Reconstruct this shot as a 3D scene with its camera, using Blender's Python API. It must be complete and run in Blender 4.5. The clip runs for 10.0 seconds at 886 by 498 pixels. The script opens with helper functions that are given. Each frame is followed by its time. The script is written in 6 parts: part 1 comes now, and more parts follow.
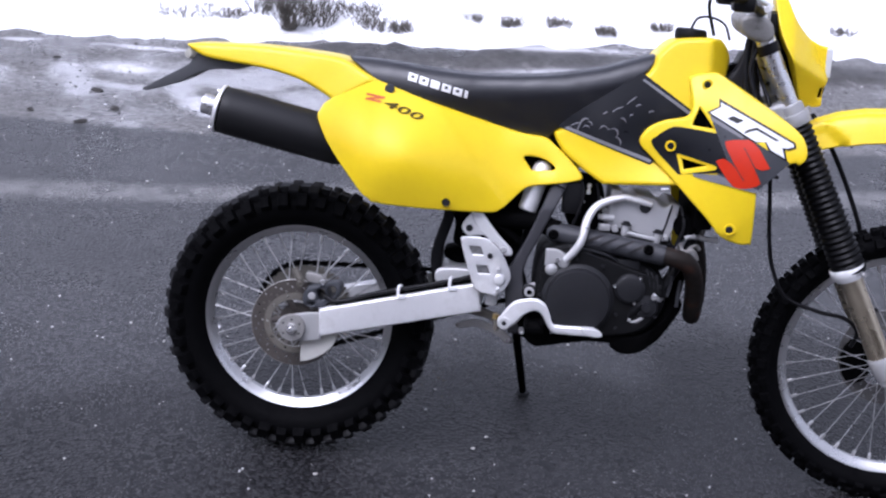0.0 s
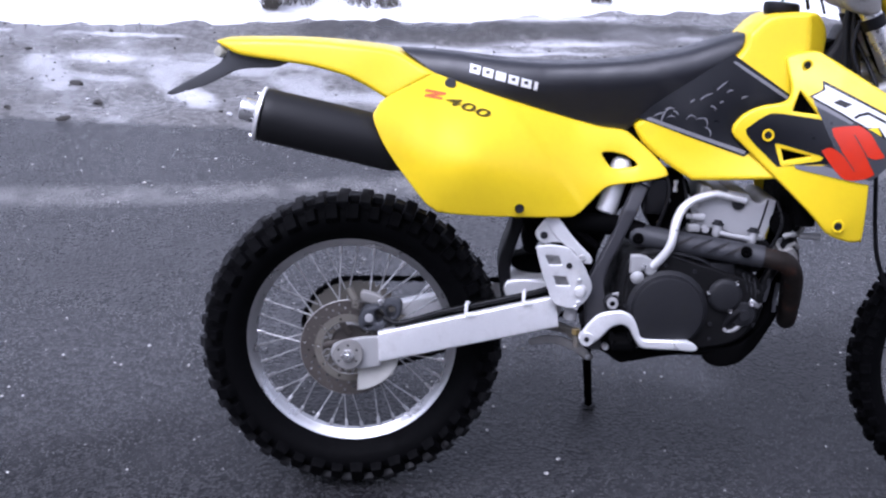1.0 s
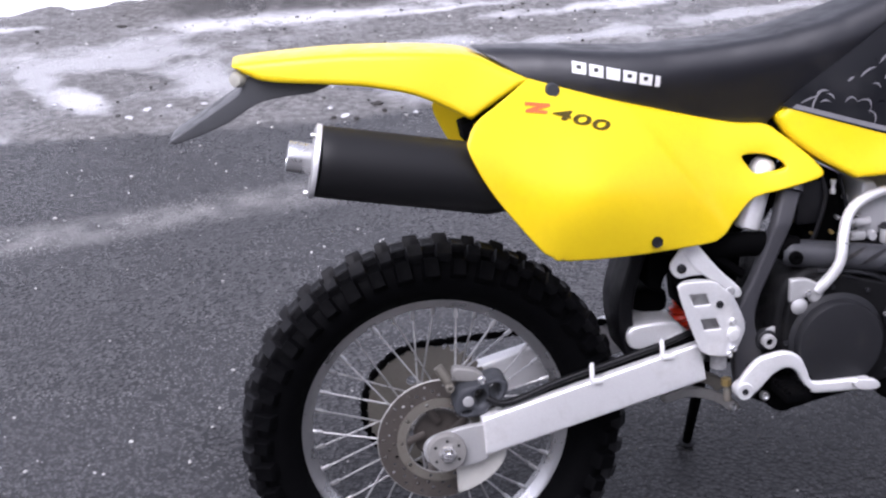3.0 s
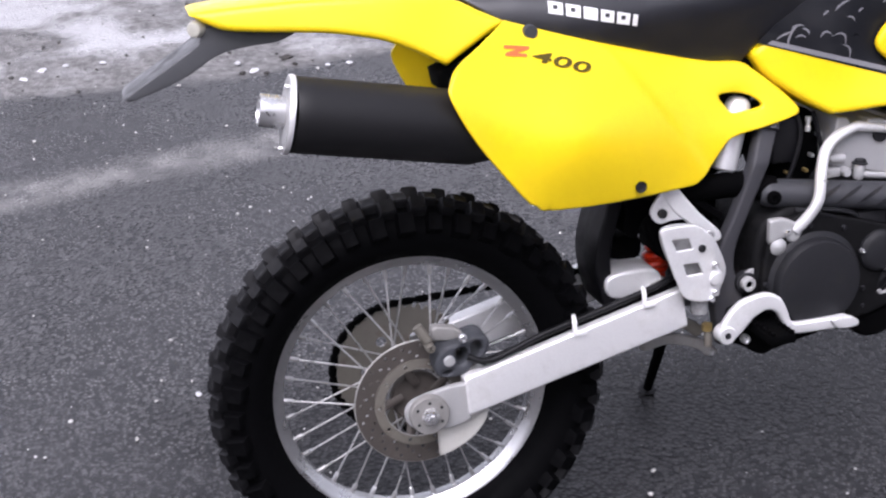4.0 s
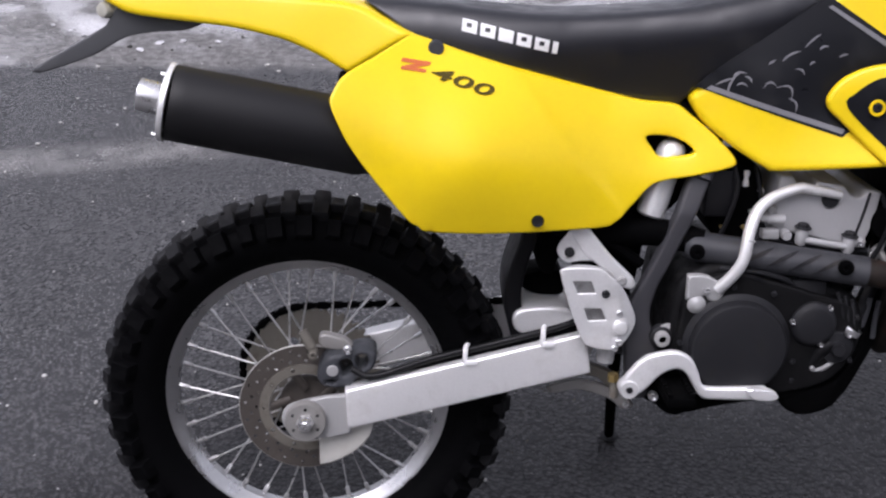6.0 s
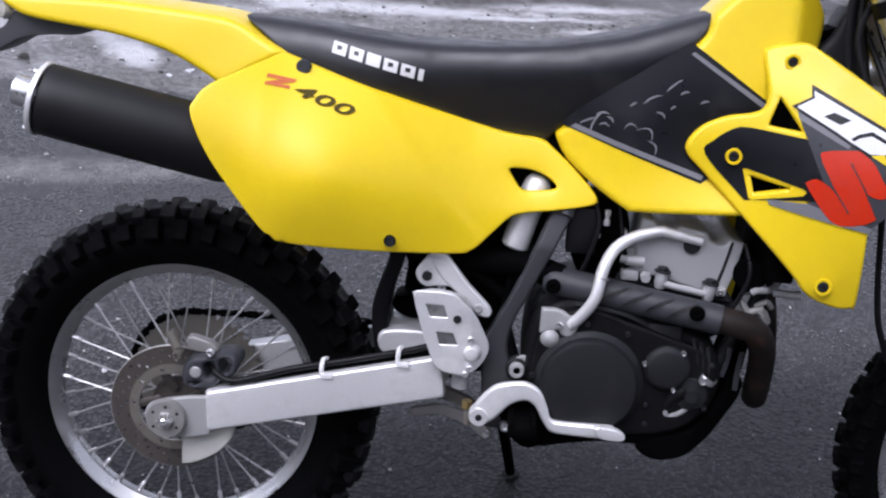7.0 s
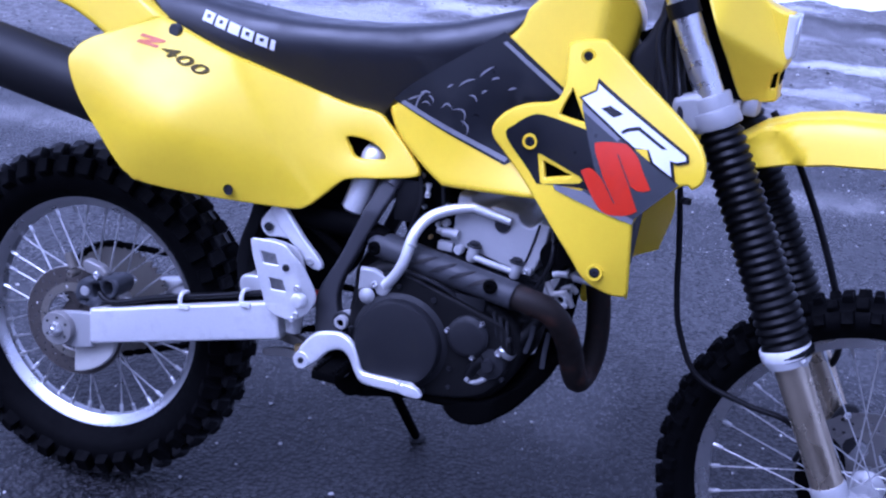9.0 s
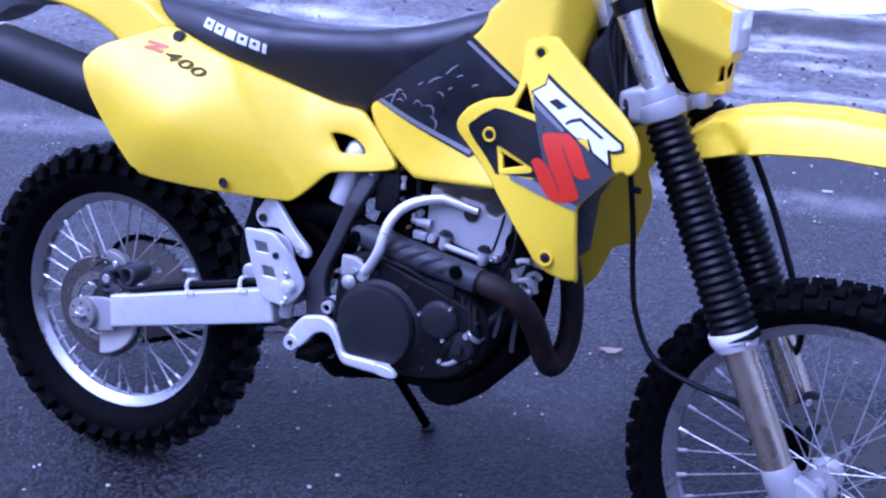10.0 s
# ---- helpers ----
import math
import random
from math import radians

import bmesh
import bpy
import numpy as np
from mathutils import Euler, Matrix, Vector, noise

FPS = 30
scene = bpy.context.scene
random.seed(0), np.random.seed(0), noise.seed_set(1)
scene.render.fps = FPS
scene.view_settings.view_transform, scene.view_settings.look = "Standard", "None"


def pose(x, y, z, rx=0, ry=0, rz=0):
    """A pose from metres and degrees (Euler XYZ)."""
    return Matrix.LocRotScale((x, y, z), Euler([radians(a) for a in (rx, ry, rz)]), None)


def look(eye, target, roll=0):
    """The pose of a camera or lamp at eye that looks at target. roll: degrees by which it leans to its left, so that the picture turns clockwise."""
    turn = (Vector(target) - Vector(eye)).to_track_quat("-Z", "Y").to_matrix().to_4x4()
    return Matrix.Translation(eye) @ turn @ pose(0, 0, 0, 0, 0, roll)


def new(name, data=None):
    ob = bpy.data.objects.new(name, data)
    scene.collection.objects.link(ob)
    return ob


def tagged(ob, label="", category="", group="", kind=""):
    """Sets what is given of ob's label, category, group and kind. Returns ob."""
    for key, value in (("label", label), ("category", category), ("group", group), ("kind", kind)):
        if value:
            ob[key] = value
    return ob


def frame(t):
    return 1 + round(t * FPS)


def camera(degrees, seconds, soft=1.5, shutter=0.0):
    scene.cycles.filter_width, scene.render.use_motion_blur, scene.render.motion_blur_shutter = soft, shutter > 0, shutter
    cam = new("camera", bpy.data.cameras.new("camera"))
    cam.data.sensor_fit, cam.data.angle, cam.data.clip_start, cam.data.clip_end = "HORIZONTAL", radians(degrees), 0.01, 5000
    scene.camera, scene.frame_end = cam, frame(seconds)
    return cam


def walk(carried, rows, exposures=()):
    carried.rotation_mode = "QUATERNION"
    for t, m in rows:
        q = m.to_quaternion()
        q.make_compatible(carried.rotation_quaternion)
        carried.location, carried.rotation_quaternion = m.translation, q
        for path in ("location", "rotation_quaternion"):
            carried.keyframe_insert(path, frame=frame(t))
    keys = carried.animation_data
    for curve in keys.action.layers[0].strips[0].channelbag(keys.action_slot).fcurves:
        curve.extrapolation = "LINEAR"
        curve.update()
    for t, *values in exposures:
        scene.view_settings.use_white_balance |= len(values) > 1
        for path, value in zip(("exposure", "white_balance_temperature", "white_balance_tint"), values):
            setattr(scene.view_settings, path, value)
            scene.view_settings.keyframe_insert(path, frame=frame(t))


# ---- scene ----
from mathutils.geometry import delaunay_2d_cdt

# ---------------------------------------------------------------- camera
cam = camera(39.8, 10.0, soft=2.3)
ROWS = [
    (0, 0.4750, -2.6823, 1.6847, 67.299, -3.623, 4.183),
    (0.5, 0.3760, -2.4997, 1.6493, 66.881, -4.225, 4.781),
    (1, 0.2146, -2.3720, 1.6418, 65.899, -2.110, 1.371),
    (1.5, 0.0523, -2.2349, 1.6241, 63.712, -2.279, -1.144),
    (2, -0.0435, -2.0214, 1.5781, 64.782, -0.944, -2.105),
    (2.5, -0.1757, -1.8177, 1.5514, 63.215, -1.101, -5.622),
    (2.7, -0.1969, -1.7688, 1.5817, 63.322, 0.142, -6.700),
    (3.8, -0.3661, -1.6085, 1.5322, 61.556, 0.559, -14.111),
    (4, -0.3777, -1.5975, 1.5318, 60.941, 0.366, -14.962),
    (4.5, -0.3129, -1.5765, 1.5056, 59.977, 0.219, -13.245),
    (5, -0.1121, -1.5363, 1.5038, 60.083, -1.506, -7.622),
    (5.5, 0.0359, -1.5747, 1.5386, 60.747, -0.447, -4.194),
    (5.7, 0.0652, -1.5953, 1.5334, 60.739, -1.123, -3.579),
    (6.8, 0.4090, -1.7074, 1.5208, 63.573, -3.125, 2.847),
    (7, 0.5074, -1.6993, 1.5120, 63.689, -3.599, 4.350),
    (7.5, 0.7207, -1.6947, 1.5313, 63.883, -1.842, 6.157),
    (8, 0.8978, -1.7625, 1.5396, 64.344, -2.911, 11.674),
    (8.5, 1.0639, -1.7904, 1.5545, 63.605, -2.775, 13.187),
    (9, 1.2830, -1.7357, 1.5509, 63.664, -3.471, 19.385),
    (9.5, 1.4792, -1.7250, 1.5690, 64.287, -1.004, 23.571),
    (10, 1.6026, -1.7507, 1.5599, 64.555, -0.876, 25.480),
]
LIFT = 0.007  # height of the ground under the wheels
TONE = [
    (0.0, 0.36, 5600, 23), (1.0, 0.52, 5450, 25), (2.0, 0.56, 5500, 25), (2.7, 0.62, 5800, 24), (3.8, 0.68, 6050, 22), (4.5, 0.80, 6100, 22), (5.0, 0.66, 6150, 22), (5.7, 0.26, 6150, 21), (7.0, 0.18, 5800, 20),
    (7.5, 0.12, 5600, 21), (8.0, 0.22, 5000, 29), (8.5, 0.28, 4550, 37), (9.0, 0.30, 4400, 43), (10.0, 0.38, 4300, 46),
]
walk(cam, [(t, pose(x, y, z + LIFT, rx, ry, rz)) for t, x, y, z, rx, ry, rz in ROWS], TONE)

# ---------------------------------------------------------------- overcast daylight
world = bpy.data.worlds.new("overcast_sky")
scene.world = world
world.use_nodes = True
wn, wl = world.node_tree.nodes, world.node_tree.links
sky = wn.new("ShaderNodeTexSky")
sky.sky_type = "NISHITA"
sky.sun_disc = False
sky.sun_elevation = radians(63)
sky.sun_rotation = radians(216)
sky.dust_density = 4.0
veil = wn.new("ShaderNodeHueSaturation")
veil.inputs["Saturation"].default_value = 0.18
wl.new(sky.outputs["Color"], veil.inputs["Color"])
wl.new(veil.outputs["Color"], wn["Background"].inputs["Color"])
wn["Background"].inputs["Strength"].default_value = 0.165

sun_data = bpy.data.lights.new("sun", "SUN")
sun_data.energy, sun_data.angle, sun_data.color = 1.5, radians(45), (1.0, 0.97, 0.93)
sun = new("sun", sun_data)
sun.matrix_world = look((0, 0, 0), (0.30, 0.41, -0.95))


# ---------------------------------------------------------------- materials
class Nodes:
    """A small wrapper to write node materials briefly."""

    def __init__(self, name):
        self.mat = bpy.data.materials.new(name)
        self.mat.use_nodes = True
        self.tree = self.mat.node_tree
        self.bsdf = self.tree.nodes["Principled BSDF"]
        self.coord = self.tree.nodes.new("ShaderNodeTexCoord").outputs["Object"]

    def plug(self, socket, value):
        if isinstance(value, bpy.types.NodeSocket):
            self.tree.links.new(value, socket)
        elif isinstance(value, (tuple, list)) and len(value) == 3 and socket.type == "RGBA":
            socket.default_value = (*value, 1)
        else:
            socket.default_value = value
        return self

    def put(self, **values):
        for key, value in values.items():
            self.plug(self.bsdf.inputs[key.replace("_", " ")], value)
        return self

    def noise(self, scale, detail=4.0, rough=0.55, vector=None):
        n = self.tree.nodes.new("ShaderNodeTexNoise")
        self.plug(n.inputs["Vector"], vector or self.coord)
        n.inputs["Scale"].default_value, n.inputs["Detail"].default_value, n.inputs["Roughness"].default_value = scale, detail, rough
        return n.outputs["Fac"]

    def cells(self, scale, feature="F1", out="Distance", vector=None):
        n = self.tree.nodes.new("ShaderNodeTexVoronoi")
        n.feature = feature
        self.plug(n.inputs["Vector"], vector or self.coord)
        n.inputs["Scale"].default_value = scale
        return n.outputs[out]

    def ramp(self, fac, low, high, a=0.0, b=1.0):
        n = self.tree.nodes.new("ShaderNodeMapRange")
        n.interpolation_type = "SMOOTHSTEP"
        self.plug(n.inputs["Value"], fac)
        for key, value in (("From Min", low), ("From Max", high), ("To Min", a), ("To Max", b)):
            n.inputs[key].default_value = value
        return n.outputs["Result"]

    def mix(self, fac, a, b):
        n = self.tree.nodes.new("ShaderNodeMix")
        n.data_type = "RGBA"
        self.plug(n.inputs[0], fac).plug(n.inputs[6], a).plug(n.inputs[7], b)
        return n.outputs[2]

    def math(self, op, a, b=0.0, c=0.0):
        n = self.tree.nodes.new("ShaderNodeMath")
        n.operation = op
        self.plug(n.inputs[0], a).plug(n.inputs[1], b).plug(n.inputs[2], c)
        return n.outputs[0]

    def xyz(self):
        n = self.tree.nodes.new("ShaderNodeSeparateXYZ")
        self.plug(n.inputs[0], self.coord)
        return n.outputs

    def bump(self, height, strength, distance=0.001, below=None):
        n = self.tree.nodes.new("ShaderNodeBump")
        n.inputs["Strength"].default_value, n.inputs["Distance"].default_value = strength, distance
        self.plug(n.inputs["Height"], height)
        if below:
            self.plug(n.inputs["Normal"], below)
        return n.outputs["Normal"]


def surface(name, colour, rough, metal=0.0, dirt=(0.2, 0.18, 0.15), dirty=0.25, fine=400, bump=0.15, coat=0.0, patch=14, spec=0.5):
    """Colour with fine grain, larger dirty patches, uneven gloss and a little relief."""
    n = Nodes(name)
    grain, stain = n.noise(fine, 3), n.noise(patch, 6, 0.65)
    mask = n.ramp(stain, 0.5, 0.75, 0.0, dirty)
    tint = n.mix(n.ramp(grain, 0.3, 0.7, 0.0, 0.25), colour, tuple(c * 0.8 for c in colour))
    n.put(Base_Color=n.mix(mask, tint, dirt), Metallic=metal)
    n.put(Roughness=n.math("ADD", n.ramp(n.noise(patch * 3, 4), 0.3, 0.7, rough - 0.06, rough + 0.08), mask))
    n.put(Normal=n.bump(grain, bump, 0.0006), Coat_Weight=coat, Coat_Roughness=0.22, Specular_IOR_Level=spec)
    return n.mat


YELLOW = surface("yellow_plastic", (0.86, 0.625, 0.0015), 0.36, dirt=(0.62, 0.40, 0.01), dirty=0.12, fine=900, bump=0.05, spec=0.35, coat=0.22)
BLACK = surface("black_plastic", (0.0045, 0.0045, 0.0055), 0.45, dirt=(0.013, 0.0125, 0.012), dirty=0.25, fine=700, spec=0.22)
VINYL = surface("seat_vinyl", (0.0075, 0.008, 0.012), 0.46, dirt=(0.008, 0.008, 0.010), dirty=0.3, fine=1400, bump=0.15, patch=9, spec=0.65, coat=0.15)
RUBBER = surface("tyre_rubber", (0.0012, 0.0012, 0.0016), 0.68, dirt=(0.0035, 0.0035, 0.004), dirty=0.3, fine=500, bump=0.4, patch=30, spec=0.06)
# paler than RUBBER: light on wet knob tops is in the colour, with dirt
TREAD = surface("lit_dirty_tread_rubber", (0.006, 0.006, 0.007), 0.5, dirt=(0.016, 0.0155, 0.016), dirty=0.6, fine=300, bump=0.5, patch=18, spec=0.22)
GAITER = surface("gaiter_rubber", (0.002, 0.002, 0.0025), 0.36, dirt=(0.008, 0.008, 0.008), dirty=0.3, fine=500, bump=0.2, patch=20, spec=0.2)
BLOCK = surface("greasy_engine_case", (0.004, 0.004, 0.0045), 0.55, dirt=(0.011, 0.0105, 0.010), dirty=0.6, fine=600, bump=0.6, patch=30, spec=0.16)
CALIPER = surface("slate_caliper_paint", (0.045, 0.048, 0.055), 0.5, dirt=(0.03, 0.028, 0.026), dirty=0.5, fine=500, bump=0.3, patch=30, spec=0.3)
ALLOY = surface("brushed_aluminium", (0.86, 0.86, 0.86), 0.34, 0.5, dirt=(0.42, 0.40, 0.37), dirty=0.35, fine=300, bump=0.1)
BRIGHT = surface("bright_aluminium", (0.80, 0.80, 0.81), 0.28, 0.9, dirt=(0.55, 0.54, 0.52), dirty=0.12, fine=500, bump=0.0)
SILVER = surface("silver_paint", (0.36, 0.36, 0.36), 0.40, 0.15, dirt=(0.4, 0.38, 0.35), dirty=0.35, fine=300, bump=0.1)
CASTING = surface("cast_grey_alloy", (0.40, 0.40, 0.40), 0.55, 0.35, dirt=(0.14, 0.13, 0.12), dirty=0.5, fine=600, bump=0.5, patch=25)
CASE = surface("dark_engine_paint", (0.014, 0.0143, 0.0165), 0.5, 0.0, dirt=(0.024, 0.023, 0.021), dirty=0.4, fine=700, bump=0.4, patch=25, spec=0.25)
FRAME = surface("grey_frame_paint", (0.04, 0.04, 0.045), 0.45, 0.0, dirt=(0.07, 0.066, 0.062), dirty=0.35, fine=500, spec=0.35)
# near-zero black: shade among inner parts is put into the colour, besides grime
SHADOWY = surface("shaded_grimy_black", (0.0012, 0.0012, 0.0014), 0.75, 0.0, dirt=(0.0045, 0.0042, 0.004), dirty=0.5, fine=400, bump=0.5, patch=30, spec=0.03)
PIPE = surface("heat_stained_pipe", (0.016, 0.0125, 0.0105), 0.6, 0.0, dirt=(0.10, 0.042, 0.026), dirty=0.65, fine=400, bump=0.4, patch=20, spec=0.2)
MUFFLER = surface("matt_black_coating", (0.008, 0.008, 0.009), 0.5, 0.0, dirt=(0.012, 0.012, 0.012), dirty=0.1, fine=900, bump=0.1, spec=0.32, patch=2.5)
SHIELD = surface("grey_heat_coating", (0.036, 0.037, 0.042), 0.5, 0.0, dirt=(0.03, 0.03, 0.03), dirty=0.4, fine=600, patch=25, spec=0.35)
ROTOR = surface("dirty_steel_disc", (0.072, 0.063, 0.056), 0.45, 0.2, dirt=(0.075, 0.06, 0.05), dirty=0.7, fine=300, patch=30)
GRIMY = surface("grimy_sprocket_alloy", (0.14, 0.13, 0.11), 0.55, 0.1, dirt=(0.11, 0.09, 0.072), dirty=0.7, fine=300, patch=25)
SPOKE = surface("dull_spoke_steel", (0.62, 0.62, 0.62), 0.32, 0.85, dirt=(0.3, 0.28, 0.26), dirty=0.5, fine=300, patch=40)
RIMMETAL = surface("rim_alloy", (0.60, 0.60, 0.605), 0.28, 0.95, dirt=(0.3, 0.29, 0.28), dirty=0.25, fine=200, bump=0.0, patch=9)
DUSTY = surface("dusty_alloy", (0.30, 0.292, 0.28), 0.5, 0.4, dirt=(0.17, 0.155, 0.135), dirty=0.5, fine=300, patch=30)
TAIL = surface("faded_black_plastic", (0.065, 0.067, 0.072), 0.4, dirt=(0.05, 0.05, 0.05), dirty=0.4, fine=700, spec=0.6)
GUARD = surface("translucent_white_plastic", (0.55, 0.54, 0.50), 0.45, dirt=(0.36, 0.33, 0.29), dirty=0.5, fine=300)
SLIDER = surface("champagne_fork_slider", (0.58, 0.51, 0.385), 0.27, 0.92, dirt=(0.32, 0.28, 0.21), dirty=0.2, fine=900, bump=0.0, patch=6)
BRASS = surface("brass_fitting", (0.45, 0.33, 0.13), 0.4, 0.8, dirty=0.4)
RED = surface("red_vinyl", (0.60, 0.028, 0.003), 0.35, dirt=(0.3, 0.02, 0.02), dirty=0.2, bump=0.03)
FADED = surface("faded_red_vinyl", (0.58, 0.13, 0.03), 0.4, dirt=(0.4, 0.12, 0.04), dirty=0.3, bump=0.03)
WHITE = surface("white_vinyl", (0.80, 0.80, 0.80), 0.4, dirt=(0.6, 0.6, 0.58), dirty=0.2, bump=0.03)
HEAD = surface("cylinder_head_alloy", (0.42, 0.42, 0.425), 0.5, 0.3, dirt=(0.30, 0.29, 0.28), dirty=0.3, fine=600, bump=0.3, patch=12)
# darker copy of SHIELD for the shade painted on its sleeve
GROOVE_SHADE = surface("shaded_heat_coating", (0.014, 0.014, 0.016), 0.6, 0.0, dirty=0.2, spec=0.15)
FRONTROTOR = surface("bare_steel_disc", (0.16, 0.155, 0.15), 0.4, 0.4, dirt=(0.09, 0.08, 0.07), dirty=0.5, fine=300, patch=30)
INK = surface("charcoal_vinyl", (0.009, 0.0095, 0.012), 0.33, dirt=(0.018, 0.018, 0.02), dirty=0.3, bump=0.03, spec=0.25)
STRIPE = surface("grey_vinyl", (0.19, 0.19, 0.205), 0.35, dirt=(0.10, 0.10, 0.11), dirty=0.4, bump=0.03)
SLATE = surface("slate_vinyl", (0.05, 0.053, 0.06), 0.33, dirt=(0.025, 0.025, 0.03), dirty=0.5, bump=0.03, spec=0.35)
LETTER = surface("dark_lettering", (0.08, 0.058, 0.012), 0.5, dirty=0.0, bump=0.0, spec=0.1)
AMBER = surface("dull_clear_lens", (0.45, 0.44, 0.38), 0.3, dirty=0.4, dirt=(0.2, 0.19, 0.17), bump=0.1, coat=0.4)
LENS = surface("frosted_lens", (0.62, 0.64, 0.66), 0.15, dirty=0.1, dirt=(0.5, 0.5, 0.5), bump=0.02, coat=0.6)


# ---------------------------------------------------------------- mesh helpers
def finish(bm, name, material, parent=None, label="", sharp=38, smooth=True):
    me = bpy.data.meshes.new(name)
    bmesh.ops.recalc_face_normals(bm, faces=bm.faces[:])
    bm.to_mesh(me)
    bm.free()
    me.materials.append(material)
    if smooth:
        me.shade_smooth()
        me.set_sharp_from_angle(angle=radians(sharp))
    ob = new(name, me)
    ob.parent = parent
    if label:
        ob["label"] = label
    return ob


def part(name, bm, material, parent, label="", sharp=38):
    return finish(bm, name, material, parent, label, sharp)


def spline(a, b, c, d, u):
    return 0.5 * (2 * b + (c - a) * u + (2 * a - 5 * b + 4 * c - d) * u * u + (3 * b - a - 3 * c + d) * u**3)


def outline(points, step=0.006):
    """A closed line through (x, z) points; a third number marks a corner."""
    pts = [np.array(p[:2], float) for p in points]
    hard = [len(p) > 2 for p in points]
    n, out = len(pts), []
    for i in range(n):
        b, c = pts[i], pts[(i + 1) % n]
        a = 2 * b - c if hard[i] else pts[i - 1]
        d = 2 * c - b if hard[(i + 1) % n] else pts[(i + 2) % n]
        k = max(1, int(np.ceil(np.linalg.norm(c - b) / step)))
        out += [spline(a, b, c, d, j / k) for j in range(k)]
    return np.array(out)


def thin_plate(controls):
    """The smooth surface y(x, z) through a few (x, z, y)."""
    p = np.array([c[:2] for c in controls])
    v = np.array([c[2] for c in controls])
    n = len(p)

    def kern(d):
        return np.where(d > 0, d * np.log(np.maximum(d, 1e-12)), 0)

    k = kern(((p[:, None] - p) ** 2).sum(-1)) + np.eye(n) * 1e-4
    q = np.c_[np.ones(n), p]
    w = np.linalg.solve(np.block([[k, q], [q.T, np.zeros((3, 3))]]), np.r_[v, 0, 0, 0])

    def f(x, z):
        s = np.stack([np.asarray(x, float), np.asarray(z, float)], -1)
        return kern(((s[..., None, :] - p) ** 2).sum(-1)) @ w[:n] + w[n] + s @ w[n + 1 :]

    return f


def inside(p, ring):
    x, y = p[:, None, 0], p[:, None, 1]
    a, b = ring, np.roll(ring, -1, 0)
    cross = ((a[:, 1] > y) != (b[:, 1] > y)) & (x < (b[:, 0] - a[:, 0]) * (y - a[:, 1]) / (b[:, 1] - a[:, 1] + 1e-15) + a[:, 0])
    return cross.sum(1) % 2 == 1


def away(p, ring):
    a, b = ring, np.roll(ring, -1, 0)
    ab = b - a
    u = (((p[:, None] - a) * ab).sum(-1) / ((ab**2).sum(-1) + 1e-15)).clip(0, 1)
    return np.linalg.norm(p[:, None] - (a + u[..., None] * ab), axis=-1).min(1)


def sheet(rings, roll, step):
    """Points, triangles and distance to the edge of a flat area with an outer ring and holes."""
    pts, edges = [], []
    for ring in rings:
        base = len(pts)
        pts += list(ring)
        edges += [(base + i, base + (i + 1) % len(ring)) for i in range(len(ring))]
    lines = list(rings)

    def depth(p):
        return np.min([away(p, r) for r in lines], 0)

    def within(p):
        ok = inside(p, lines[0])
        for r in lines[1:]:
            ok &= ~inside(p, r)
        return ok

    extra = []
    for off in [roll * k for k in (0.12, 0.35, 0.7, 1.05)] if roll else []:
        for ring in lines:
            t = np.roll(ring, -1, 0) - np.roll(ring, 1, 0)
            nrm = np.c_[-t[:, 1], t[:, 0]] / (np.linalg.norm(t, axis=1)[:, None] + 1e-12)
            for s in (1, -1):
                q = ring + s * off * nrm
                extra.append(q[within(q) & (depth(q) > 0.94 * off)])
    lo, hi = lines[0].min(0), lines[0].max(0)
    gx, gz = np.meshgrid(np.arange(lo[0], hi[0], step), np.arange(lo[1], hi[1], step))
    gx = gx + (np.arange(gx.shape[0]) % 2)[:, None] * step / 2
    q = np.c_[gx.ravel(), gz.ravel()]
    keep = within(q)
    q = q[keep]
    extra.append(q[depth(q) > max(1.3 * roll, 0.5 * step)] if len(q) else q)
    for q in extra:
        pts += list(q)
    co, _, faces, *_ = delaunay_2d_cdt([Vector(p) for p in pts], edges, [], 0, 1e-6)
    co = np.array([tuple(v) for v in co])
    tri = np.array(faces)
    tri = tri[within(co[tri].mean(1))]
    return co, tri, depth(co)


def body(shape, near, far=None, roll=0.004, step=0.02, holes=(), line=0.006, flat_back=False):
    """A solid whose side view is the outline `shape`. near: y of its right side, a number or y(x, z); far: the same for the other side
    (None: mirrored). Both sides are rounded off over `roll` towards the outline."""
    rings = [outline(shape, line)] + [outline(h, line) for h in holes]
    co, tri, dep = sheet(rings, roll, step)
    one = near if callable(near) else (lambda x, z: np.full(len(x), near))
    y0 = one(co[:, 0], co[:, 1])
    y1 = -y0 if far is None else (far if callable(far) else (lambda x, z: np.full(len(x), far)))(co[:, 0], co[:, 1])
    r = np.minimum(roll, np.abs(y1 - y0) * 0.49) if roll else np.zeros(len(co))
    fall = r * (1 - np.sqrt(1 - (1 - (dep / np.maximum(r, 1e-9)).clip(0, 1)) ** 2))
    sign = np.sign(y1 - y0)
    bm = bmesh.new()
    a = [bm.verts.new((p[0], y, p[1])) for p, y in zip(co, y0 + sign * fall)]
    b = [bm.verts.new((p[0], y, p[1])) for p, y in zip(co, y1 - (0 if flat_back else 1) * sign * fall)]
    for i, j, k in tri:
        bm.faces.new((a[i], a[j], a[k]))
        bm.faces.new((b[k], b[j], b[i]))
    count = {}
    for i, j, k in tri:
        for e in ((i, j), (j, k), (k, i)):
            count[tuple(sorted(e))] = count.get(tuple(sorted(e)), 0) + 1
    for (i, j), c in count.items():
        if c == 1:
            bm.faces.new((a[i], a[j], b[j], b[i]))
    return bm


